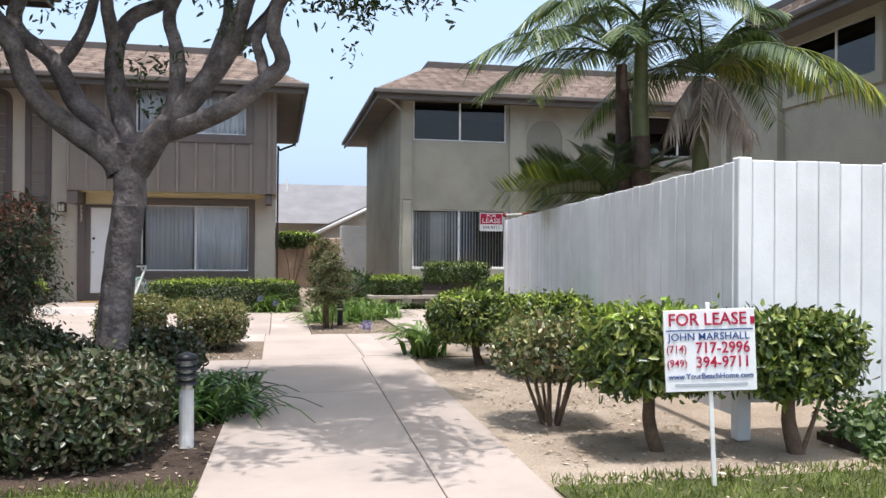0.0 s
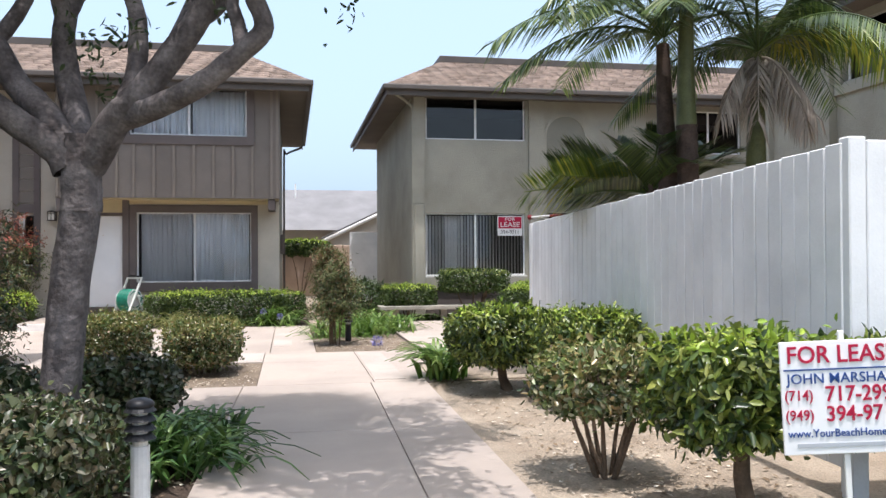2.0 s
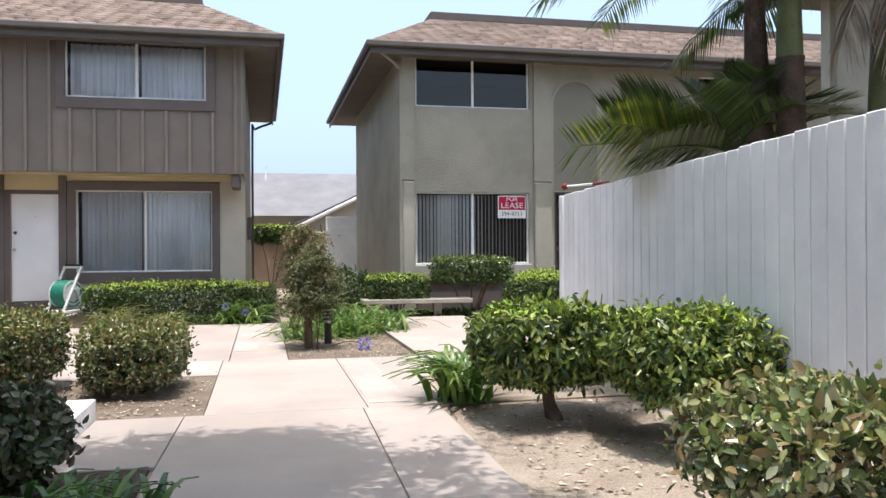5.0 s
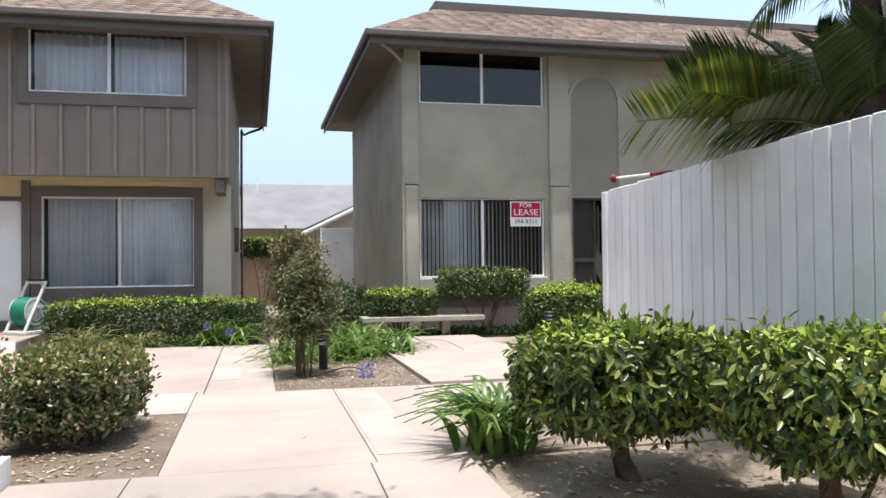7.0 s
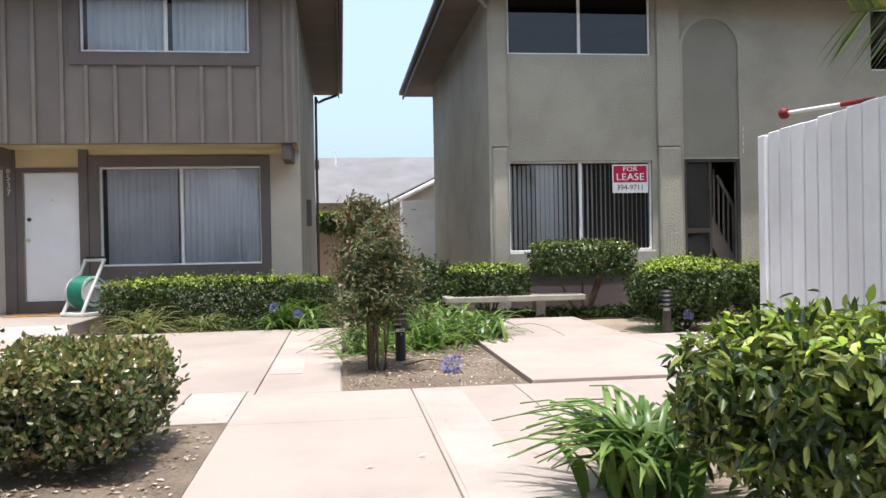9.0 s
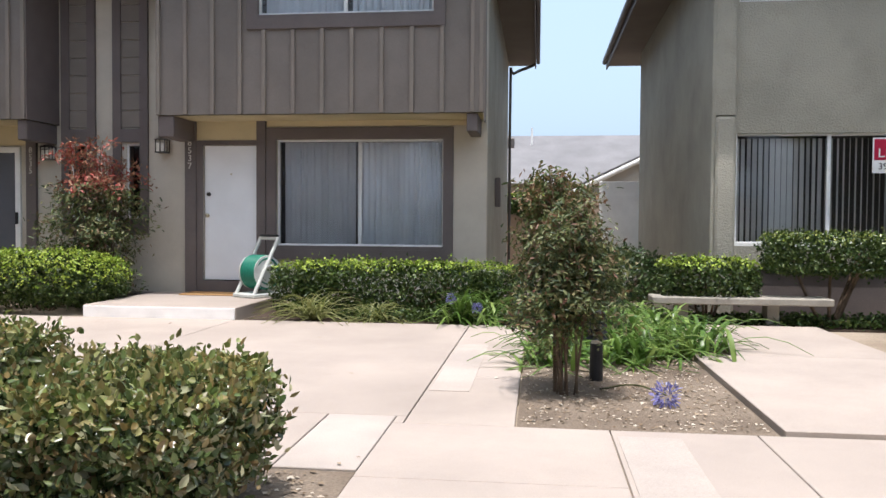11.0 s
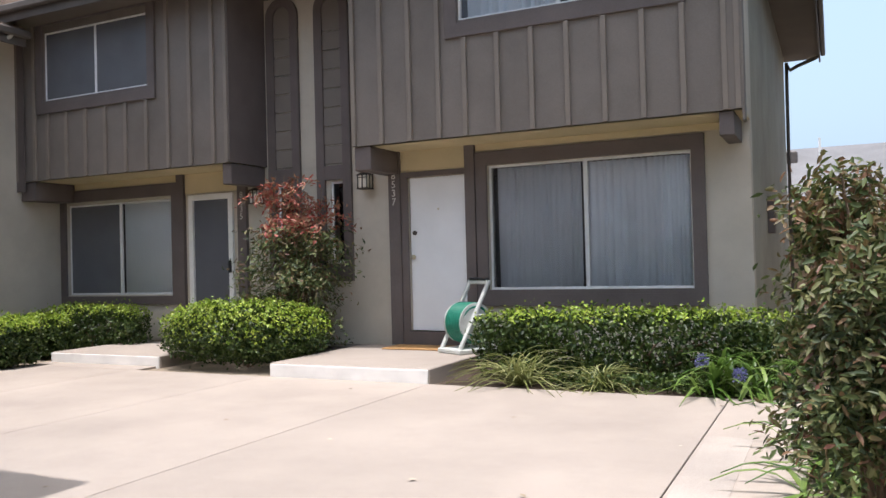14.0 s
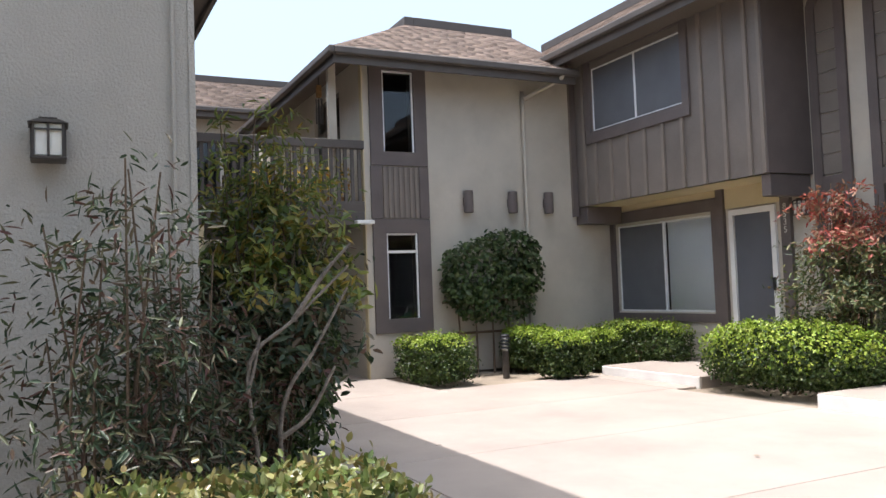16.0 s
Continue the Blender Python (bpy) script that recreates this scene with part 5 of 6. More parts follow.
def flower_head(t, base, e, r=0.075):
    tube("flower_stalk", [base, (np.array(base) + e) / 2 + [0.02, 0, 0.05], e], 0.007, 0.005, M_PALMGREEN, t, 5, 4)
    d = unit(RNG.normal(0, 1, (170, 3)))
    leaves("flower_head", e + d * r * RNG.uniform(0.3, 0.95, (170, 1)), d, r * 0.42, 0.014, G_FLOWER, t, 0.2, "violet blue flower head")


def nandina(label, at, height, spread, canes, material, top=None, top_share=0.15, base_bare=0.25, n_leaf=26, leaf=(0.075, 0.022), lean=0.35, name="nandina", group=""):
    """Upright canes with airy sprays of small pointed leaves."""
    x, y = at
    t = thing(name, label, "shrub", (x, y, -0.02), group)
    P, D, TP, TD = [], [], [], []
    for i in range(canes):
        a = RNG.uniform(0, 2 * np.pi)
        h = height * RNG.uniform(0.55, 1.0)
        e = np.array([x + math.cos(a) * spread * lean * RNG.uniform(0.3, 1.4), y + math.sin(a) * spread * lean * RNG.uniform(0.3, 1.4), h])
        b0 = np.array([x + math.cos(a) * 0.12 * spread, y + math.sin(a) * 0.12 * spread, -0.05])
        mid = b0 + (e - b0) * 0.5 + RNG.normal(0, 0.05, 3)
        tube("cane", [b0, mid, e], 0.010, 0.005, M_STEM, t, 5, 4)
        for k in range(15):
            s = RNG.uniform(base_bare, 1.0)
            c = b0 + (e - b0) * s
            aa = RNG.uniform(0, 2 * np.pi)
            ln = spread * RNG.uniform(0.25, 0.62) * (0.6 + 0.5 * math.sin(math.pi * min(1, s)))
            u = np.array([math.cos(aa), math.sin(aa), RNG.uniform(-0.05, 0.5)])
            q = RNG.uniform(0.25, 1.0, n_leaf)
            pts = c + u * ln * q[:, None] + np.stack([0 * q, 0 * q, -0.25 * ln * q ** 2], 1) + RNG.normal(0, 0.045, (n_leaf, 3))
            dr = u + RNG.normal(0, 0.5, (n_leaf, 3)) + [0, 0, -0.25]
            if top is not None and c[2] > height * (1 - top_share) - 0.05:
                TP.append(pts), TD.append(dr + [0, 0, 0.9])
            else:
                P.append(pts), D.append(dr + [0, 0, 0.9])
    leaves("foliage", np.vstack(P), np.vstack(D), leaf[0], leaf[1], material, t, 0.5, face=True)["kind"] = "stuff"
    if TP:
        leaves("top_sprays", np.vstack(TP), np.vstack(TD), leaf[0], leaf[1], top, t, 0.5, "reddish top leaves", True)["kind"] = "stuff"
    return t


def scatter_flat(name, label, category, n, area, size, material, z=0.004, kind="stuff", tilt=0.35):
    """Small leaves lying on the ground."""
    x0, x1, y0, y1 = area
    p = np.stack([RNG.uniform(x0, x1, n), RNG.uniform(y0, y1, n), np.full(n, z)], 1)
    d = np.stack([RNG.normal(0, 1, n), RNG.normal(0, 1, n), np.abs(RNG.normal(0, 0.12, n))], 1)
    d = unit(d)
    side = unit(np.cross(d, [0, 0, 1.0]) + RNG.normal(0, 0.15, (n, 3)) * [0, 0, 1])
    L = size * RNG.uniform(0.5, 1.3, (n, 1))
    v = np.stack([p, p + d * L * 0.5 + side * L * 0.28 + [0, 0, 0.004], p + d * L, p + d * L * 0.5 - side * L * 0.28 + [0, 0, 0.004]], 1).reshape(-1, 3)
    f = np.arange(n)[:, None] * 4 + np.arange(4)
    return tagged(raw(name, v, f, material, None), label, category, kind=kind)


def frond(t, base, az, el, length, droop, material, leaflet=0.5, width=0.03, n=46, name="frond", hang=0.5, roll=0.0):
    """A feather palm frond: arching midrib with two ranks of leaflets."""
    s = np.linspace(0, 1, 14)
    h = np.array([math.cos(az), math.sin(az), 0])
    out = length * (s * math.cos(el))
    z = length * (s * math.sin(el) - droop * s ** 2)
    p = np.array(base) + out[:, None] * h + np.stack([0 * s, 0 * s, z], 1)
    rows = []
    v, f = tube_arrays(p, np.linspace(0.022, 0.004, len(p)), 4)
    tri = np.concatenate([f[:, :3], f[:, [0, 2, 3]]])
    rows.append((v, tri))
    side = np.array([-h[1], h[0], 0]) * math.cos(roll) + np.array([0, 0, math.sin(roll)])
    for sg in (-1, 1):
        u = np.linspace(0.12, 0.99, n)
        for q in u:
            c = np.array([np.interp(q, s, p[:, k]) for k in range(3)])
            tg = unit(np.array([np.interp(min(1, q + 0.03), s, p[:, k]) for k in range(3)]) - c) if q < 0.98 else h
            L = leaflet * (0.35 + 0.65 * math.sin(math.pi * (0.15 + 0.75 * q))) * RNG.uniform(0.85, 1.1)
            d = unit(side * sg + tg * 0.75 + np.array([0, 0, -hang * RNG.uniform(0.5, 1.3)]))
            w = width * 0.5 * unit(np.cross(d, np.array([0, 0, 1.0]) + RNG.normal(0, 0.2, 3)))
            m = c + d * L * 0.5
            e = c + d * L + np.array([0, 0, -hang * 0.3 * L])
            rows.append((np.array([c - w * 0.4, c + w * 0.4, m + w, m - w, e]), np.array([(0, 1, 2), (0, 2, 3), (3, 2, 4)])))
    v, f = joined(rows)
    return raw(name, v, f, material, t)


# shade tree beside the walk
tree = thing("shade_tree", "grey-barked shade tree with twisting limbs and sparse leaves", "tree", (-1.46, 5.25, -0.03))
TX, TY = -1.46, 5.25
tube("trunk", [(TX - 0.12, TY, -0.1), (TX - 0.08, TY, 0.5), (TX - 0.02, TY, 1.2), (TX + 0.05, TY, 1.75), (TX + 0.055, TY, 1.93)], 0.13, 0.132, M_BARK, tree, 14, 6, 0.02)
tube("fork", [(TX + 0.05, TY, 1.72), (TX + 0.055, TY, 1.93), (TX + 0.06, TY, 2.1), (TX + 0.07, TY, 2.24)], 0.135, 0.125, M_BARK, tree, 14, 6, 0.03)
tube("root_flare", [(TX - 0.12, TY, -0.1), (TX - 0.11, TY, 0.12), (TX - 0.09, TY, 0.35)], 0.19, 0.13, M_BARK, tree, 14, 4, 0.04)
K = 0.00502


def pix(px, py, dy):
    return (TX + (px - 230) * K * (1 + dy / 7.2), TY + dy, 1.36 + (459 - py) * K * (1 + dy / 7.2))


LIMB_ROWS = [
    ([(225, 330, 0), (205, 300, 0), (140, 250, -0.1), (92, 195, -0.2), (62, 110, -0.3), (18, 55, -0.4), (-40, 0, -0.5), (-120, -60, -0.6)], 0.11, 0.05),
    ([(232, 320, 0), (190, 255, 0.1), (150, 215, 0.2), (112, 150, 0.25), (50, 90, 0.3), (72, 0, 0.4), (60, -90, 0.5)], 0.11, 0.045),
    ([(118, 160, 0.25), (150, 110, 0.3), (170, 45, 0.35), (185, -40, 0.4), (150, -140, 0.3)], 0.06, 0.03),
    ([(240, 320, 0), (225, 260, 0.2), (208, 195, 0.3), (206, 125, 0.3), (228, 70, 0.4), (275, 40, 0.5), (305, -10, 0.6), (330, -110, 0.8)], 0.1, 0.045),
    ([(207, 130, 0.3), (200, 60, 0.1), (196, -10, 0.0), (190, -120, -0.2)], 0.065, 0.035),
    ([(250, 325, 0), (290, 265, -0.15), (330, 225, -0.25), (402, 130, -0.3), (432, 60, -0.35), (452, -10, -0.4), (480, -120, -0.6)], 0.12, 0.05),
    ([(305, 250, -0.2), (318, 190, -0.1), (314, 120, 0.0), (298, 60, 0.1), (325, -10, 0.2), (345, -130, 0.3)], 0.075, 0.04),
    ([(300, 262, -0.15), (370, 238, -0.4), (430, 210, -0.6), (488, 165, -0.7), (520, 130, -0.75), (505, 75, -0.8), (530, 10, -0.85), (600, -10, -0.9), (690, -60, -1.0)], 0.085, 0.04),
    ([(488, 165, -0.7), (480, 130, -0.65), (470, 90, -0.6), (500, 40, -0.5), (520, -20, -0.4), (560, -110, -0.3)], 0.05, 0.03),
    ([(402, 130, -0.3), (440, 90, -0.2), (475, 40, -0.1), (500, -30, 0.0), (520, -120, 0.1)], 0.06, 0.03),
    ([(370, 170, -0.3), (390, 60, 0.2), (380, -20, 0.5), (400, -120, 0.9)], 0.055, 0.03),
]
tips = []
for pts, r0, r1 in LIMB_ROWS:
    P3 = [pix(*p) for p in pts]
    tube("limb", P3, r0, r1, M_BARK, tree, 10, 5, 0.035)
    tips.append(np.array(P3[-1]))
# upper limbs and crown, above the view
ends = []
for k, tip in enumerate(tips):
    for j in range(4):
        a = RNG.uniform(0, 2 * np.pi)
        e = tip + np.array([math.cos(a) * RNG.uniform(0.5, 1.3) + (tip[0] - TX) * 0.25, math.sin(a) * RNG.uniform(0.5, 1.3), RNG.uniform(0.35, 1.2)])
        tube("branch", [tip, (tip + e) / 2 + RNG.normal(0, 0.12, 3), e], 0.03, 0.01, M_BARK, tree, 6, 4)
        ends.append(e), ends.append((tip + e) / 2)
# Extra unseen clusters without branches, placed to dapple the walk with shade.
ends += [np.array([TX + dx, TY + dy, z]) for dx, dy, z in ((2.3, -1.2, 4.35), (1.9, -2.2, 4.7), (2.6, -0.2, 4.5), (0.8, -2.6, 4.6), (2.9, 0.9, 4.9), (-0.6, -2.4, 4.8), (1.6, 1.4, 5.0), (2.2, -3.0, 5.0), (1.2, -1.5, 5.1))]
ends += [np.array([RNG.uniform(-0.7, 1.1), RNG.uniform(2.5, 6.7), RNG.uniform(4.75, 5.3)]) for k in range(32)]
P, D = [], []
for e in ends:
    for j in range(3):
        c = e + RNG.normal(0, 0.27, 3) * [1, 1, 0.6]
        if c[2] < 3.75 or c[1] > 6.8:
            continue
        n = 90
        P.append(c + RNG.normal(0, 0.14, (n, 3)))
        D.append(RNG.normal(0, 0.6, (n, 3)) + [0, 0, 0.6])
leaves("crown", np.vstack(P), np.vstack(D), 0.10, 0.042, G_TREE, tree, face=True)["kind"] = "stuff"
P, D = [], []
for px, py, dy, m in ((10, 40, -0.35, 9), (40, 20, 0.2, 8), (70, 110, -0.2, 4), (-10, 75, -0.4, 7), (280, 195, 0.1, 4), (300, 165, 0.0, 3), (255, 130, 0.2, 4), (640, 20, -0.9, 9), (690, 5, -0.95, 8), (600, -5, -0.9, 7), (570, 10, -0.8, 6), (660, 45, -0.95, 3), (420, 20, -0.3, 4), (340, 15, 0.2, 5), (470, 90, -0.5, 2), (230, 20, 0.2, 4), (100, 15, 0.2, 5), (160, 40, 0.3, 3)):
    c = np.array(pix(px, py, dy))
    for j in range(m):
        q = c + RNG.normal(0, 0.1, 3) * [1.5, 1, 0.8]
        P.append(q + RNG.normal(0, 0.06, (16, 3))), D.append(unit(RNG.normal(0, 1, (16, 3)) + [0, 0, -0.4]))
leaves("low_leaves", np.vstack(P), np.vstack(D), 0.07, 0.024, G_TREE, tree)

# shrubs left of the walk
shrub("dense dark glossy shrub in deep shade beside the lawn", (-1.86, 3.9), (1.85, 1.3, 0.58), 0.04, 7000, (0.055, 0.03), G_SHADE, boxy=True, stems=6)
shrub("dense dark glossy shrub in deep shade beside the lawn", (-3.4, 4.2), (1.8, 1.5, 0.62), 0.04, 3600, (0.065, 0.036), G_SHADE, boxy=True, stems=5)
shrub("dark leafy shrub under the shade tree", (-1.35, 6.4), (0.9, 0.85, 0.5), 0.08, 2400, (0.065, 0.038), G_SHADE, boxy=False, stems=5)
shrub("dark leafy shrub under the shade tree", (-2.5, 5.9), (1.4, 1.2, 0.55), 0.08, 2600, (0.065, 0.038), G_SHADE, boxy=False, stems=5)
shrub("small squared shrub with bronze-tinted leaves", (-1.06, 9.73), (0.84, 1.12, 0.52), 0.1, 6600, (0.046, 0.025), G_OLIVE, G_BRONZE, upright=0.45, boxy=True, stems=7, group="squared shrubs by the court", top_share=0.5)
shrub("small squared shrub with bronze-tinted leaves", (-2.16, 9.92), (0.82, 1.12, 0.58), 0.12, 6600, (0.046, 0.025), G_OLIVE, G_BRONZE, upright=0.45, boxy=True, stems=7, group="squared shrubs by the court", top_share=0.5)
strap_clump("lush strappy clump with arching green leaves beside the walk", (-0.85, 5.0), 220, 0.52, 0.038, G_STRAP, 0.22, low=0.7)
strap_clump("lush strappy clump with arching green leaves beside the walk", (-0.78, 5.65), 150, 0.46, 0.038, G_STRAP, 0.18, low=0.7)
# shrubs right of the walk
shrub("leafy yellow-green shrub on a bare trunk behind the sign", (2.4, 3.35), (0.9, 0.8, 0.55), 0.42, 3000, (0.075, 0.03), G_GLOSSY, G_LIME, hang=0.6, boxy=True, stems=1, top_share=0.04, stem_r=0.02, trunk=0.045)
shrub("leafy green shrub on a bare trunk against the fence", (3.34, 3.12), (0.8, 0.62, 0.52), 0.42, 3000, (0.075, 0.03), G_GLOSSY, hang=0.6, boxy=True, stems=1, stem_r=0.02, trunk=0.05)
shrub("open twiggy shrub with bronze-green leaves", (2.0, 4.32), (1.0, 0.9, 0.46), 0.36, 2300, (0.052, 0.026), G_OLIVE, G_BRONZE, boxy=3.0, stems=14, shell=0.4, top_share=0.7, stem_r=0.017)
shrub("flat-topped shrub with large drooping glossy leaves", (2.24, 7.75), (1.2, 1.1, 0.58), 0.28, 4600, (0.07, 0.027), G_GLOSSY, G_LIME, hang=0.8, boxy=3.2, stems=2, top_share=0.08, stem_r=0.02, trunk=0.05, group="glossy shrubs along the fence")
shrub("flat-topped shrub with large drooping glossy leaves", (2.82, 6.75), (1.0, 1.1, 0.58), 0.3, 4500, (0.07, 0.027), G_GLOSSY, G_LIME, hang=0.8, boxy=3.2, stems=1, top_share=0.06, stem_r=0.02, trunk=0.05, group="glossy shrubs along the fence")
strap_clump("dark green agapanthus clump with broad arching leaves", (1.74, 8.62), 170, 0.64, 0.042, G_STRAP_LUSH, 0.1, low=0.9)
# hedges along the house
HEDGE_ROWS = ((-10.05, 14.3, 1.25, 0.85, 0.62), (-9.28, 15.97, 0.72, 0.62, 0.6), (-10.5, 16.2, 0.65, 0.8, 0.64), (-9.8, 17.0, 0.75, 0.45, 0.58), (-9.75, 17.8, 2.1, 0.5, 0.66))
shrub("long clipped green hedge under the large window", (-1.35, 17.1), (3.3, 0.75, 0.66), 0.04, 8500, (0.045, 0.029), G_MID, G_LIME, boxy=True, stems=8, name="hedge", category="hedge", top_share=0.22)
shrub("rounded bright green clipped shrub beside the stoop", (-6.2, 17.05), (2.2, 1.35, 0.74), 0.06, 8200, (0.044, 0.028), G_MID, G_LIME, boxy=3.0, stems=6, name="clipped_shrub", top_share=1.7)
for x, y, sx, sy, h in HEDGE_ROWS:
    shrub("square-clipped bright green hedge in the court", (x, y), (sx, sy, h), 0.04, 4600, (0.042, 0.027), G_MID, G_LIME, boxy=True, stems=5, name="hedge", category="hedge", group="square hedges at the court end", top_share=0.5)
for x, s in ((-2.3, 0.62), (-1.5, 0.42)):
    strap_clump("pale variegated grassy tuft before the hedge", (x, 16.5), 130, s, 0.016, G_STRAP_PALE, 0.06, name="grass_tuft", rise=0.85)
strap_clump("agapanthus clump with blue flower heads", (-0.25, 16.6), 120, 0.62, 0.032, G_STRAP_LUSH, 0.2, flowers=2)
v, d = RNG.uniform([-2.0, 16.35, 0.0], [0.2, 16.75, 0.14], (1500, 3)), RNG.normal(0, 1, (1500, 3)) + [0, 0, 0.6]
gc = thing("ground_cover", "low creeping green ground cover before the hedge", "ground cover", (-1, 16.5, -0.02), kind="stuff")
leaves("creeping_leaves", v, d + [0, 0, 0.8], 0.05, 0.03, G_MID, gc, 0.4, face=True)
# dirt bed in the middle
nandina("upright nandina on bare canes with a dense leafy head", (0.7, 12.5), 1.64, 0.68, 15, G_NAND, G_REDGREEN, 0.2, 0.36, 56, (0.052, 0.018), 0.26)
for x, y, L in ((1.15, 14.6, 0.62), (1.6, 14.9, 0.62), (2.05, 14.75, 0.66), (1.35, 15.5, 0.6), (0.95, 15.2, 0.6), (1.75, 15.8, 0.6), (0.62, 13.7, 0.55), (1.3, 13.9, 0.55), (1.75, 14.2, 0.5), (0.75, 14.5, 0.6)):
    strap_clump("agapanthus clump with long arching leaves", (x, y), 62, L * 0.95, 0.042, G_STRAP_LUSH, 0.15, group="agapanthus in the dirt bed")
fl = thing("fallen_flower", "cut violet flower head lying on the dirt", "flower", (1.35, 12.15, 0.0))
flower_head(fl, (0.95, 12.6, 0.01), np.array([1.35, 12.15, 0.07]), 0.09)
# by the lease house
shrub("low clipped dark shrub at the house corner", (2.55, 16.9), (1.15, 0.8, 0.5), 0.3, 3200, (0.046, 0.029), G_MID, G_LIME, boxy=True, stems=6, top_share=0.25)
shrub("flat-topped clipped shrub on dark stems under the window", (4.0, 16.95), (1.55, 0.9, 0.5), 0.62, 4200, (0.046, 0.029), G_MID, G_GLOSSY, boxy=True, stems=7, top_share=0.3, stem_r=0.025)
shrub("rounded bright green shrub beside the pillar", (5.3, 16.2), (1.7, 1.3, 0.75), 0.12, 6000, (0.046, 0.029), G_MID, G_LIME, boxy=False, stems=5, top_share=0.4)
shrub("rounded bright green shrub beside the pillar", (4.7, 15.0), (1.3, 1.1, 0.75), 0.1, 5200, (0.046, 0.029), G_MID, G_LIME, boxy=False, stems=5, top_share=0.35)
shrub("rounded bright green shrub beside the pillar", (6.0, 14.9), (1.5, 1.1, 0.75), 0.1, 4600, (0.046, 0.029), G_MID, G_LIME, boxy=False, stems=5, top_share=0.35)
strap_clump("agapanthus with a violet flower beside the walk", (4.3, 14.7), 20, 0.4, 0.025, G_STRAP, 0.08, flowers=1)
v, d = RNG.uniform([1.9, 16.56, 0.0], [5.6, 17.45, 0.1], (2600, 3)), RNG.normal(0, 1, (2600, 3)) + [0, 0, 1.4]
gc = thing("ground_cover", "low dark ivy under the bench and shrubs", "ground cover", (3.6, 17, -0.02), kind="stuff")
leaves("creeping_leaves", v, d, 0.06, 0.045, G_IVY, gc, 0.4, face=True)
# nandina by the arches and by the side house
nandina("tall nandina with reddening top leaves beside the stoop", (-5.85, 17.75), 2.45, 1.2, 20, G_NAND, G_RED, 0.31, 0.05, 26, (0.08, 0.026), 0.28)
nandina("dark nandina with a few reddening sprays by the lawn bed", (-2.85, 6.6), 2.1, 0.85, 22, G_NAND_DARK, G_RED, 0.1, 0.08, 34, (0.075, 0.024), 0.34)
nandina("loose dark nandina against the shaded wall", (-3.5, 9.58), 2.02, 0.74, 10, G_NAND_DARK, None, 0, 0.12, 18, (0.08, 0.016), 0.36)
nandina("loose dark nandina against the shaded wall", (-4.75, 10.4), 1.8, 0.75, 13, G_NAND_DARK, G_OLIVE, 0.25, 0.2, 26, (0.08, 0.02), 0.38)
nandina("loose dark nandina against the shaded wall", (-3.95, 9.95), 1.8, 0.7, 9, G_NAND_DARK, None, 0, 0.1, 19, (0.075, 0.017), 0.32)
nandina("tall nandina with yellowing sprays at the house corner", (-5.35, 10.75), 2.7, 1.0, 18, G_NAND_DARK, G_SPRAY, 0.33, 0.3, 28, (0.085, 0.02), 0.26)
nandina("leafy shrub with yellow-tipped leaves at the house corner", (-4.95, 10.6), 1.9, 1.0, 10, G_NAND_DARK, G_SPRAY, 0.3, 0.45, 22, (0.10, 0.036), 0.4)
shrub("shrub overgrown by green vine at the house corner", (-6.2, 10.95), (1.5, 0.95, 1.8), 0.0, 4200, (0.075, 0.045), G_IVY, boxy=3.0, stems=5)
bb = thing("bare_shrub", "leafless pale crooked branches leaning from the bed", "shrub", (-4.15, 10.45, -0.02))
for p in ([(-4.2, 10.5, -0.05), (-4.15, 10.4, 0.45), (-4.1, 10.36, 0.95), (-4.1, 10.62, 1.18), (-4.05, 10.95, 1.49)], [(-4.3, 10.62, -0.05), (-4.2, 10.55, 0.5), (-4.15, 10.6, 0.78), (-4.1, 10.73, 0.98), (-4.05, 10.94, 1.36)], [(-4.05, 10.35, -0.05), (-4.05, 10.2, 0.4), (-4.05, 10.1, 0.88), (-4.05, 10.03, 1.15)], [(-4.1, 10.62, 1.18), (-4.05, 10.8, 1.45), (-4.0, 10.95, 1.62)], [(-4.25, 10.3, -0.05), (-4.2, 10.2, 0.5), (-4.1, 10.35, 0.8), (-4.1, 10.42, 1.1)], [(-4.15, 10.55, 0.5), (-4.1, 10.7, 0.62), (-4.05, 10.85, 0.9)]):
    tube("branch", p, 0.017, 0.008, M_BRANCH, bb, 7, 5, 0.04)
wv = thing("wall_vine", "dense dark vine shrub trained on the stucco wall", "shrub", (XC + 0.3, 15.7, -0.02))
q, d = shrub_cloud(3000, (0.5, 1.65, 0.95), True, 0.5, 0.9)
q[:, 2] += 0.12 * np.sin(q[:, 1] * 3.1 + 0.6) + 0.14
kq, kd = shrub_cloud(900, (0.5, 1.5, 0.6), False, 0.4, 0.9)
q, d = np.vstack([q, kq - [0, 0, 0.4]]), np.vstack([d, kd])
leaves("foliage", q + [XC + 0.34, 15.72, 1.5], d + [0.3, 0, 0.5], 0.085, 0.055, G_DARK, wv, 0.5, face=True)
for y in (15.1, 15.4, 15.7, 16.0, 16.3):
    tube("stem", [(XC + 0.3, y, -0.05), (XC + 0.25, y + 0.03, 0.6), (XC + 0.25, y, 1.2)], 0.02, 0.012, M_STEM, wv, 6, 4)
part("trellis_rail", boxes((XC + 0.12, XC + 0.15, 14.9, 16.5, 0.6, 0.64), (XC + 0.12, XC + 0.15, 14.9, 16.5, 1.1, 1.14)), M_STEM, wv)
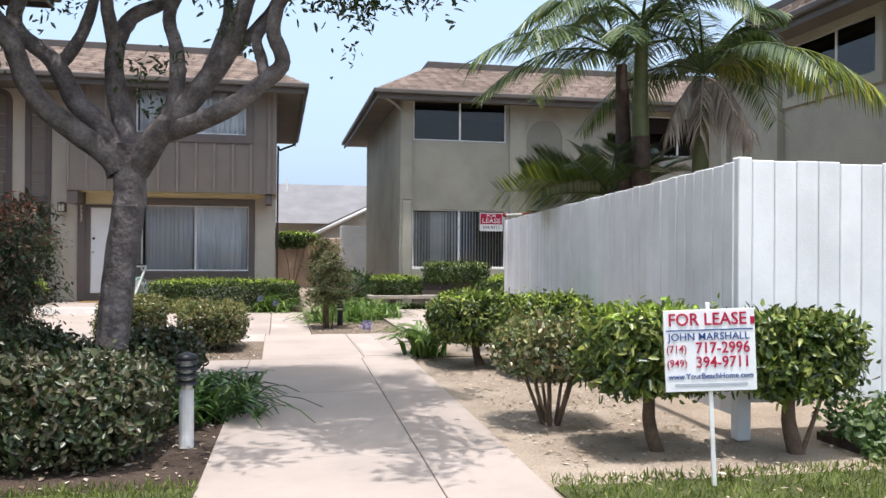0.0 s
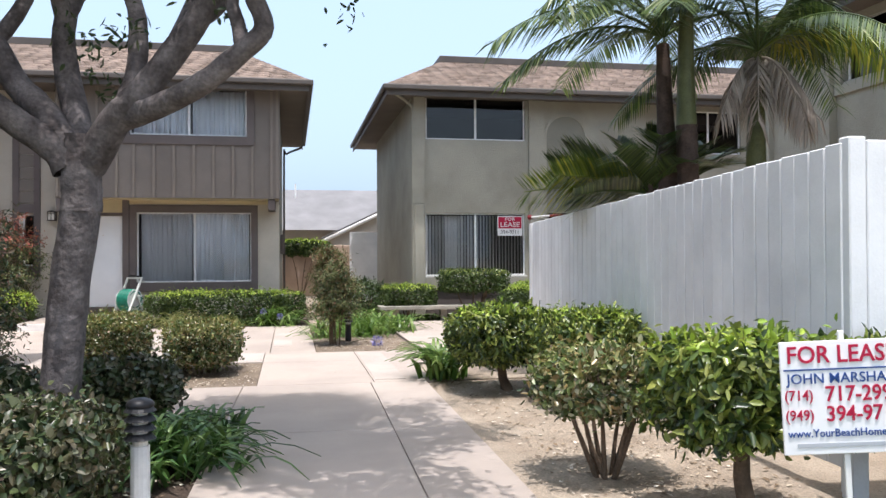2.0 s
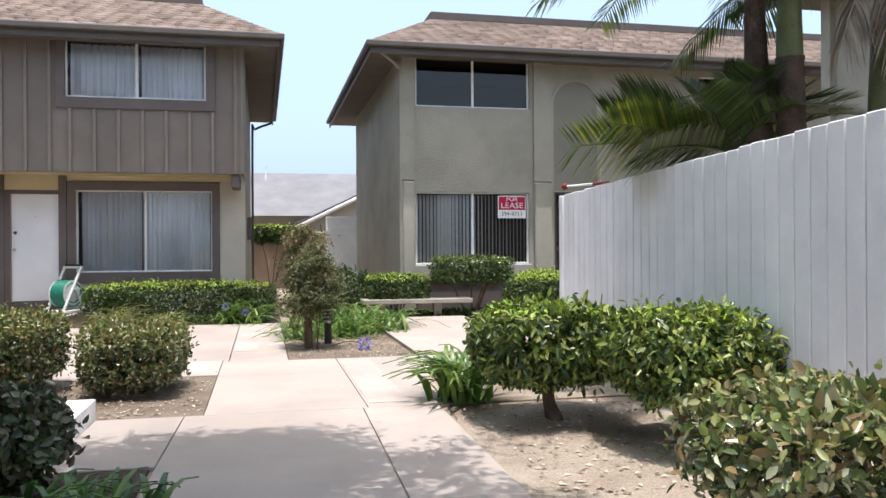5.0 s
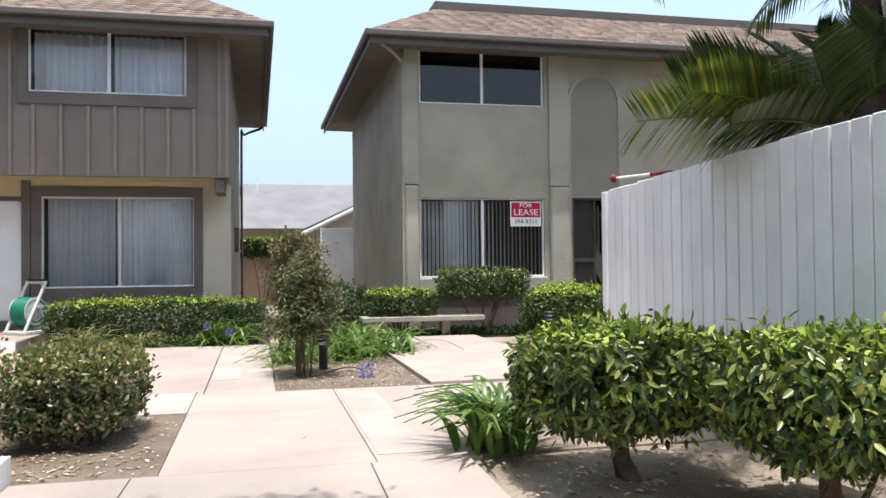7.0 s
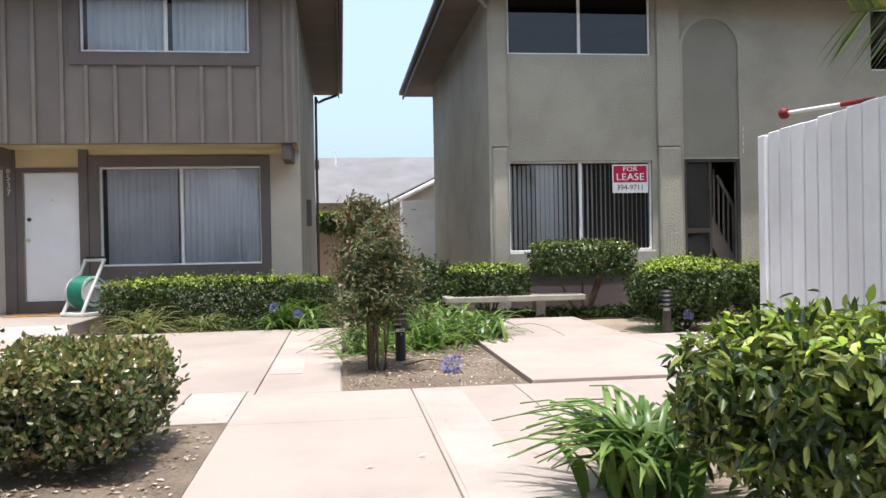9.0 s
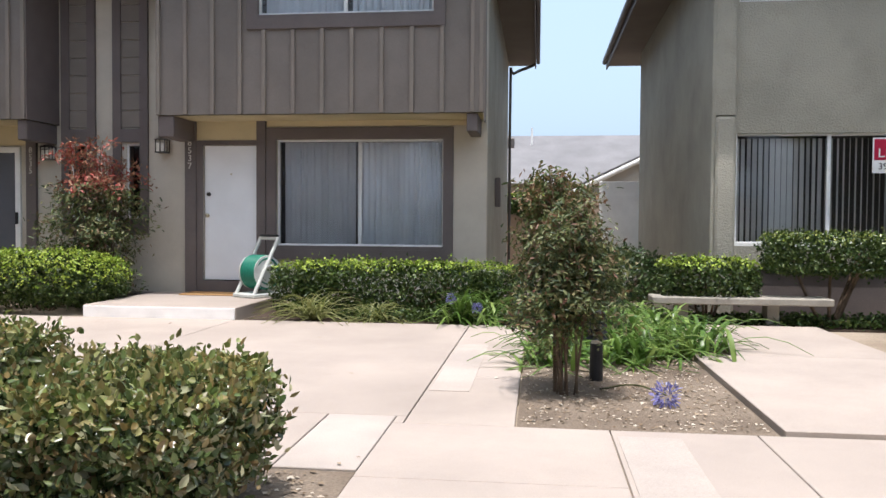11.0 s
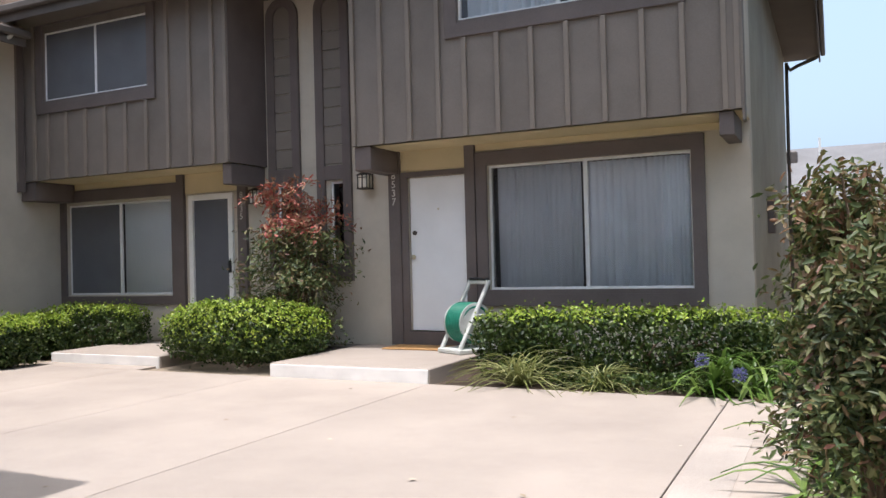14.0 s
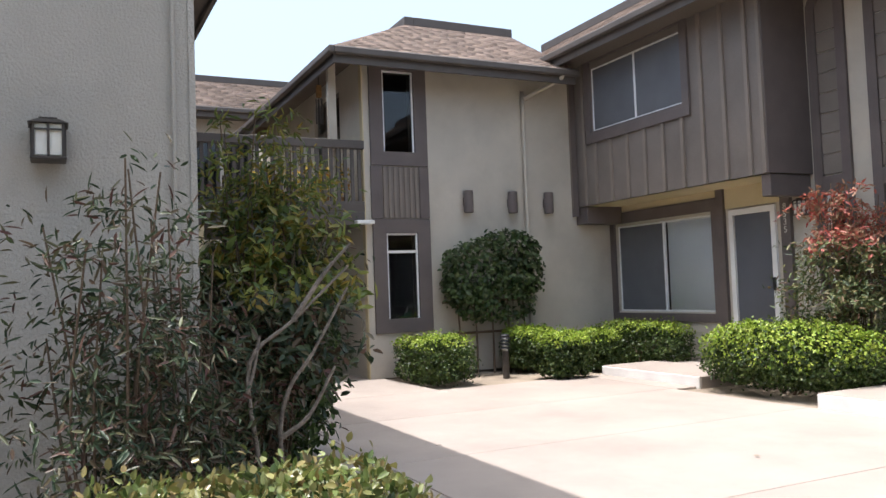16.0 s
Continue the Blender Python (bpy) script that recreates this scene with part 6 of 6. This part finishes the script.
for y in (12.3, 12.95, 13.35):
    pl = thing("potted_plant", "terracotta pot of orange and yellow flowers on the balcony", "plant", (-11.45, y, 2.56), "pots on the balcony")
    bm = bmesh.new()
    bmesh.ops.create_cone(bm, cap_ends=True, segments=14, radius1=0.1, radius2=0.15, depth=0.26, matrix=Matrix.Translation((-11.45, y, 2.69)))
    part("pot", bm, M_MAT, pl)
    q, d = shrub_cloud(170, (0.5, 0.55, 0.5), False, 0.2)
    leaves("blossom", q + [-11.4, y, 3.1], d + [0, 0, 0.4], 0.07, 0.035, G_BLOSSOM, pl, 0.5, face=True)["kind"] = "stuff"
# ivy bank by the fence
p = RNG.uniform([3.75, 2.75, 0], [7.0, 3.45, 1], (6000, 3))
p[:, 2] = 0.01 + 0.3 * (p[:, 1] - 2.75) / 0.7 * RNG.uniform(0.2, 1.1, 6000)
iv = thing("ivy_bank", "low ivy ground cover along the white fence", "ground cover", (4.5, 3.1, -0.02), kind="stuff")
leaves("ivy_leaves", p, RNG.normal(0, 0.5, (6000, 3)) + [0, -0.5, 0.8], 0.06, 0.05, G_IVY, iv, 0.4, face=True)
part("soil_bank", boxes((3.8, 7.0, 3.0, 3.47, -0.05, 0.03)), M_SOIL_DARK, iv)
# alley greenery
shrub("leafy vine spilling over the garden wall", (0.35, 28.75), (2.2, 0.5, 0.55), 1.5, 1500, (0.09, 0.06), G_MID, G_LIME, boxy=2.6, stems=4, name="wall_creeper")
shrub("dark shrub at the mouth of the alley", (1.6, 18.4), (1.5, 1.3, 0.9), 0.0, 2200, (0.06, 0.035), G_DARK, boxy=False, stems=4)

# palms behind the fence
for x, y, h, seed, fr in ((4.4, 8.3, 4.0, 1, 9), (4.52, 7.95, 4.4, 2, 8), (5.3, 7.8, 3.75, 3, 10)):
    pt = thing("palm_tree", "slender ringed palm with arching feather fronds", "palm", (x, y, -0.03), "palms behind the fence")
    zz = np.arange(0, h, 0.06)
    rr = 0.115 + 0.012 * (np.arange(len(zz)) % 2) + 0.03 * np.exp(-zz * 2)
    pts = np.stack([x + 0.05 * np.sin(zz * 0.8 + seed), y + 0 * zz, zz - 0.05], 1)
    cut = int(len(zz) * 0.68)
    v, f = tube_arrays(pts[:cut], rr[:cut], 10)
    raw("trunk", v, f, M_PALMTRUNK, pt, "dark ringed trunk")
    v, f = tube_arrays(pts[cut - 1:], np.linspace(0.115, 0.075, len(pts) - cut + 1), 10)
    raw("crownshaft", v, f, M_PALMGREEN if seed != 1 else M_PALMTRUNK, pt, "smooth olive crownshaft", smooth=True)
    top = (pts[-1][0], pts[-1][1], h)
    for i in range(fr):
        az = i * 2 * np.pi / fr + RNG.uniform(-0.2, 0.2) + seed
        frond(pt, top, az, RNG.uniform(0.35, 1.2), RNG.uniform(1.9, 2.5), RNG.uniform(0.45, 0.8), G_PALM, 0.5, 0.024, 60)
    if seed == 1:
        frond(pt, top, math.pi * 0.97, 0.62, 2.5, 0.62, G_PALM, 0.62, 0.028, 54)
        frond(pt, top, math.pi * 1.2, 0.45, 2.5, 0.55, G_PALM, 0.6, 0.028, 54)
    if seed == 3:
        for az, el in ((0.1, 0.75), (-0.35, 0.6), (0.5, 0.9)):
            frond(pt, top, az, el, 2.7, 0.7, G_PALMYEL if az < 0.2 else G_PALM, 0.62, 0.03, 54, hang=0.9)
    for i in range(5 if seed == 3 else 0):
        frond(pt, (top[0], top[1], h - 0.1), math.pi * 1.1 + i * 0.7, 0.1, RNG.uniform(0.55, 0.8), 1.25, M_DEAD, 0.45, 0.03, 40, "dead_frond", 1.6)
YOUNG_FRONDS = ((3.16, 0.16, 1.6, 1, 1.15), (3.3, 0.3, 1.35, 1, 0.9), (3.0, 0.42, 1.3, 0, 1.0), (3.5, 0.1, 1.2, 0, 0.6), (2.8, 0.65, 1.2, 0, 0.8), (3.9, 0.5, 1.2, 0, 0.4))
for x, y, z, yel in ((4.25, 8.45, 2.15, True), (4.9, 8.9, 2.3, False)):
    pt = thing("young_palm", "low young palm with stiff fronds yellowing at the tips", "palm", (x, y, -0.03), "palms behind the fence")
    tube("trunk", [(x, y, -0.05), (x, y, 1.0), (x, y, z + 0.1)], 0.07, 0.08, M_PALMTRUNK, pt, 10, 4)
    for i in range(8 if yel else 11):
        az = -1.9 + i * 0.57 + RNG.uniform(-0.15, 0.15)
        frond(pt, (x, y, z), az, RNG.uniform(0.5, 1.2), RNG.uniform(1.0, 1.3), RNG.uniform(0.3, 0.5), G_PALM, 0.4, 0.02, 48, hang=-0.1)
    if yel:
        for az, el, L, yl, rl in YOUNG_FRONDS:
            frond(pt, (x, y, z), az, el, L, 0.16, G_PALMYEL if yl else G_PALM, 0.48, 0.02, 84, hang=0.14, roll=rl)

# ---- small things ----
sign = thing("yard_sign", "white lease sign on a thin white stake in the dirt", "sign", (2.3, 2.45, -0.02))
SM = Matrix.Translation((2.33, 2.45, 0.797)) @ Matrix.Rotation(radians(-14), 4, "Z") @ Matrix.Rotation(radians(-2.6), 4, "Y") @ Matrix.Diagonal((1.06, 1, 1.06, 1))
part("board", box(bmesh.new(), -0.252, 0.252, -0.006, 0.006, -0.235, 0.222, 0.002, SM), M_SIGN, sign, "white sign board")
part("stake", box(bmesh.new(), -0.012, 0.012, 0.007, 0.022, -0.85, 0.26, 0.003, SM), M_WHITE, sign, "thin white stake")
fx = SM @ Matrix.Translation((0, -0.009, 0)) @ Matrix.Rotation(radians(90), 4, "X")
for words, z, size, m, sq, dx in (("FOR LEASE", 0.165, 0.098, M_RED, 0.93, -0.01), ("JOHN MARSHALL", 0.07, 0.058, M_BLUE, 1.0, -0.005), ("717-2996", 0.005, 0.088, M_RED, 0.9, 0.07), ("394-9711", -0.075, 0.088, M_RED, 0.9, 0.07), ("(714)", 0.003, 0.06, M_RED, 0.9, -0.185), ("(949)", -0.077, 0.06, M_RED, 0.9, -0.185), ("www.YourBeachHome.com", -0.15, 0.045, M_BLUE, 0.92, 0.0)):
    text_part("lettering", words, size, fx @ Matrix.Translation((dx, z, 0)), m, sign, squeeze=sq, bold=0.009 if size > 0.07 else 0.002)
part("small_print", box(bmesh.new(), -0.2, 0.2, -0.009, -0.0065, -0.205, -0.19, 0, SM), M_GREYPRINT, sign)
part("underline", box(bmesh.new(), -0.24, 0.24, -0.009, -0.0065, 0.105, 0.111, 0, SM), M_BLUE, sign)
part("red_tab", box(bmesh.new(), 0.228, 0.25, -0.009, -0.0065, 0.135, 0.175, 0, SM), M_RED, sign)


def path_light(at, h, shaft, head, label):
    x, y = at
    t = thing("path_light", label, "lamp", (x, y, -0.02))
    bm = bmesh.new()
    bmesh.ops.create_cone(bm, cap_ends=True, segments=14, radius1=0.052, radius2=0.05, depth=h * 0.68, matrix=Matrix.Translation((x, y, h * 0.34 - 0.03)))
    part("post", bm, shaft, t, smooth=False)
    for i in range(4):
        bm = bmesh.new()
        bmesh.ops.create_cone(bm, cap_ends=True, segments=16, radius1=0.085, radius2=0.06, depth=0.03, matrix=Matrix.Translation((x, y, h * 0.68 + 0.02 + i * 0.05)))
        part("louvre", bm, head, t)
    bm = bmesh.new()
    bmesh.ops.create_cone(bm, cap_ends=True, segments=12, radius1=0.04, radius2=0.04, depth=0.2, matrix=Matrix.Translation((x, y, h * 0.68 + 0.06)))
    part("lens", bm, M_LAMPGLASS, t)
    bm = bmesh.new()
    bmesh.ops.create_uvsphere(bm, u_segments=14, v_segments=7, radius=0.075, matrix=Matrix.Translation((x, y, h * 0.68 + 0.19)) @ Matrix.Diagonal((1, 1, 0.5, 1)))
    part("cap", bm, head, t, smooth=True)
    return t


path_light((-0.8, 3.95), 0.62, M_PVC, M_BLACK, "louvred path light on a dirty white post")
path_light((0.95, 13.0), 0.46, M_BLACK, M_BLACK, "black louvred path light in the dirt bed")
path_light((4.25, 14.35), 0.45, M_BRONZE, M_BLACK, "dark louvred path light beside the clipped shrub")
path_light((-9.95, 15.42), 0.6, M_BRONZE, M_BLACK, "black louvred path light among the hedges")

bench = thing("bench", "low weathered concrete bench before the window", "bench", (3.1, 16.6, 0))
part("seat", box(bmesh.new(), 1.85, 3.9, 16.45, 16.9, 0.27, 0.355, 0.012), M_BENCH, bench)
for x in (2.15, 3.2):
    part("leg", box(bmesh.new(), x, x + 0.14, 16.62, 16.86, -0.03, 0.27, 0.01), M_BENCH, bench)

reel = thing("hose_reel", "pale plastic hose reel cart wound with green hose", "hose reel", (-3.42, 17.35, 0.15))
for x in (-3.62, -3.25):
    bm = bmesh.new()
    v, f = tube_arrays(smooth_line([(x, 17.1, 0.17), (x, 17.32, 0.55), (x, 17.56, 0.98)], 3), [0.028] * 7, 6)
    raw("side_frame", v, f, M_PLASTIC, reel, smooth=True)
    v, f = tube_arrays(smooth_line([(x, 17.62, 0.17), (x, 17.5, 0.42), (x, 17.36, 0.66)], 3), [0.02] * 7, 6)
    raw("side_frame", v, f, M_PLASTIC, reel, smooth=True)
    bm = bmesh.new()
    bmesh.ops.create_cone(bm, cap_ends=True, segments=24, radius1=0.24, radius2=0.24, depth=0.02, matrix=Matrix.Translation((x + (0.03 if x < -3.4 else -0.03), 17.38, 0.5)) @ Matrix.Rotation(radians(90), 4, "Y"))
    part("reel_flange", bm, M_PLASTIC, reel)
part("handle_bar", box(bmesh.new(), -3.64, -3.23, 17.53, 17.59, 0.95, 1.0, 0.012), M_PLASTIC, reel)
part("grip", box(bmesh.new(), -3.6, -3.27, 17.52, 17.6, 1.0, 1.03, 0.01), M_BLACK, reel)
part("base_tray", box(bmesh.new(), -3.66, -3.2, 17.08, 17.66, 0.152, 0.21, 0.012), M_PLASTIC, reel)
part("crank", boxes((-3.22, -3.12, 17.36, 17.40, 0.58, 0.61), (-3.14, -3.11, 17.26, 17.40, 0.58, 0.61)), M_PLASTIC, reel)
a = np.linspace(0, 2 * np.pi * 27, 27 * 22)
layer = np.floor(a / (2 * np.pi * 9)).clip(0, 2)
ph = (a / (2 * np.pi)) % 9
p = np.stack([-3.57 + 0.033 * np.where(layer % 2 == 0, ph, 9 - ph), 17.38 + (0.16 + 0.034 * layer) * np.cos(a), 0.5 + (0.16 + 0.034 * layer) * np.sin(a)], 1)
v, f = tube_arrays(p, [0.019] * len(p), 6)
raw("hose", v, f, M_HOSE, reel, "green garden hose", smooth=True)
reel.location = (-3.42, 17.72, 0.15)
reel.rotation_euler.z = radians(-30)

rod = thing("garden_tool", "white rod with red rubber ends lying across the fence top", "tool", (3.49, 9.5, 1.98))
RA, RB = np.array([3.17, 9.84, 1.925]), np.array([3.46, 9.38, 1.935])
tube("shaft", [RA, RA * 0.55 + RB * 0.45, RA * 0.35 + RB * 0.65], 0.012, 0.012, M_WHITE, rod, 8, 2)
tube("grip", [RA * 0.35 + RB * 0.65, RA * 0.2 + RB * 0.8, RB], 0.016, 0.016, M_REDPLASTIC, rod, 8, 2, 0.0, "dull red grip")
bm = bmesh.new()
bmesh.ops.create_uvsphere(bm, u_segments=14, v_segments=8, radius=0.036, matrix=Matrix.Translation(RA))
part("red_cap", bm, M_REDPLASTIC, rod, "red rubber cap", True)

# litter and grass
scatter_flat("leaf_litter", "dry pale leaves scattered on the dirt bed", "leaves", 1700, (0.42, 1.85, 11.5, 14.6), 0.034, G_LITTER, 0.0)
scatter_flat("leaf_litter", "dry leaves scattered under the shrubs", "leaves", 1500, (1.65, 3.2, 2.7, 9.8), 0.045, G_LITTER, -0.024)
scatter_flat("leaf_litter", "dry leaves scattered under the shrubs", "leaves", 1100, (-2.9, -0.42, 8.5, 10.45), 0.042, G_LITTER, -0.006)
scatter_flat("leaf_litter", "dry leaves scattered under the shrubs", "leaves", 260, (-1.6, -0.6, 2.9, 6.0), 0.05, G_LITTER, -0.006)
scatter_flat("leaf_litter", "a few dry leaves on the concrete", "leaves", 26, (-6, 1.2, 9, 16), 0.05, G_LITTER, 0.008)
scatter_flat("leaf_litter", "a few fallen leaves on the lawn", "leaves", 60, (1.5, 4.5, 1.5, 2.6), 0.05, G_LITTER, 0.05)
n = 26000
p = np.concatenate([RNG.uniform([-4.5, 0.5, -0.02], [-0.64, 3.05, -0.015], (n // 2, 3)), RNG.uniform([1.42, 0.5, -0.02], [6.0, 2.72, -0.015], (n // 2, 3))])
gr = thing("grass", "short uneven lawn grass blades", "grass", (0, 1, -0.02), kind="stuff")
leaves("grass_blades", p, RNG.normal(0, 0.5, (n, 3)) + [0, 0, 1.0], 0.06, 0.009, G_GRASS, gr, 0.25)
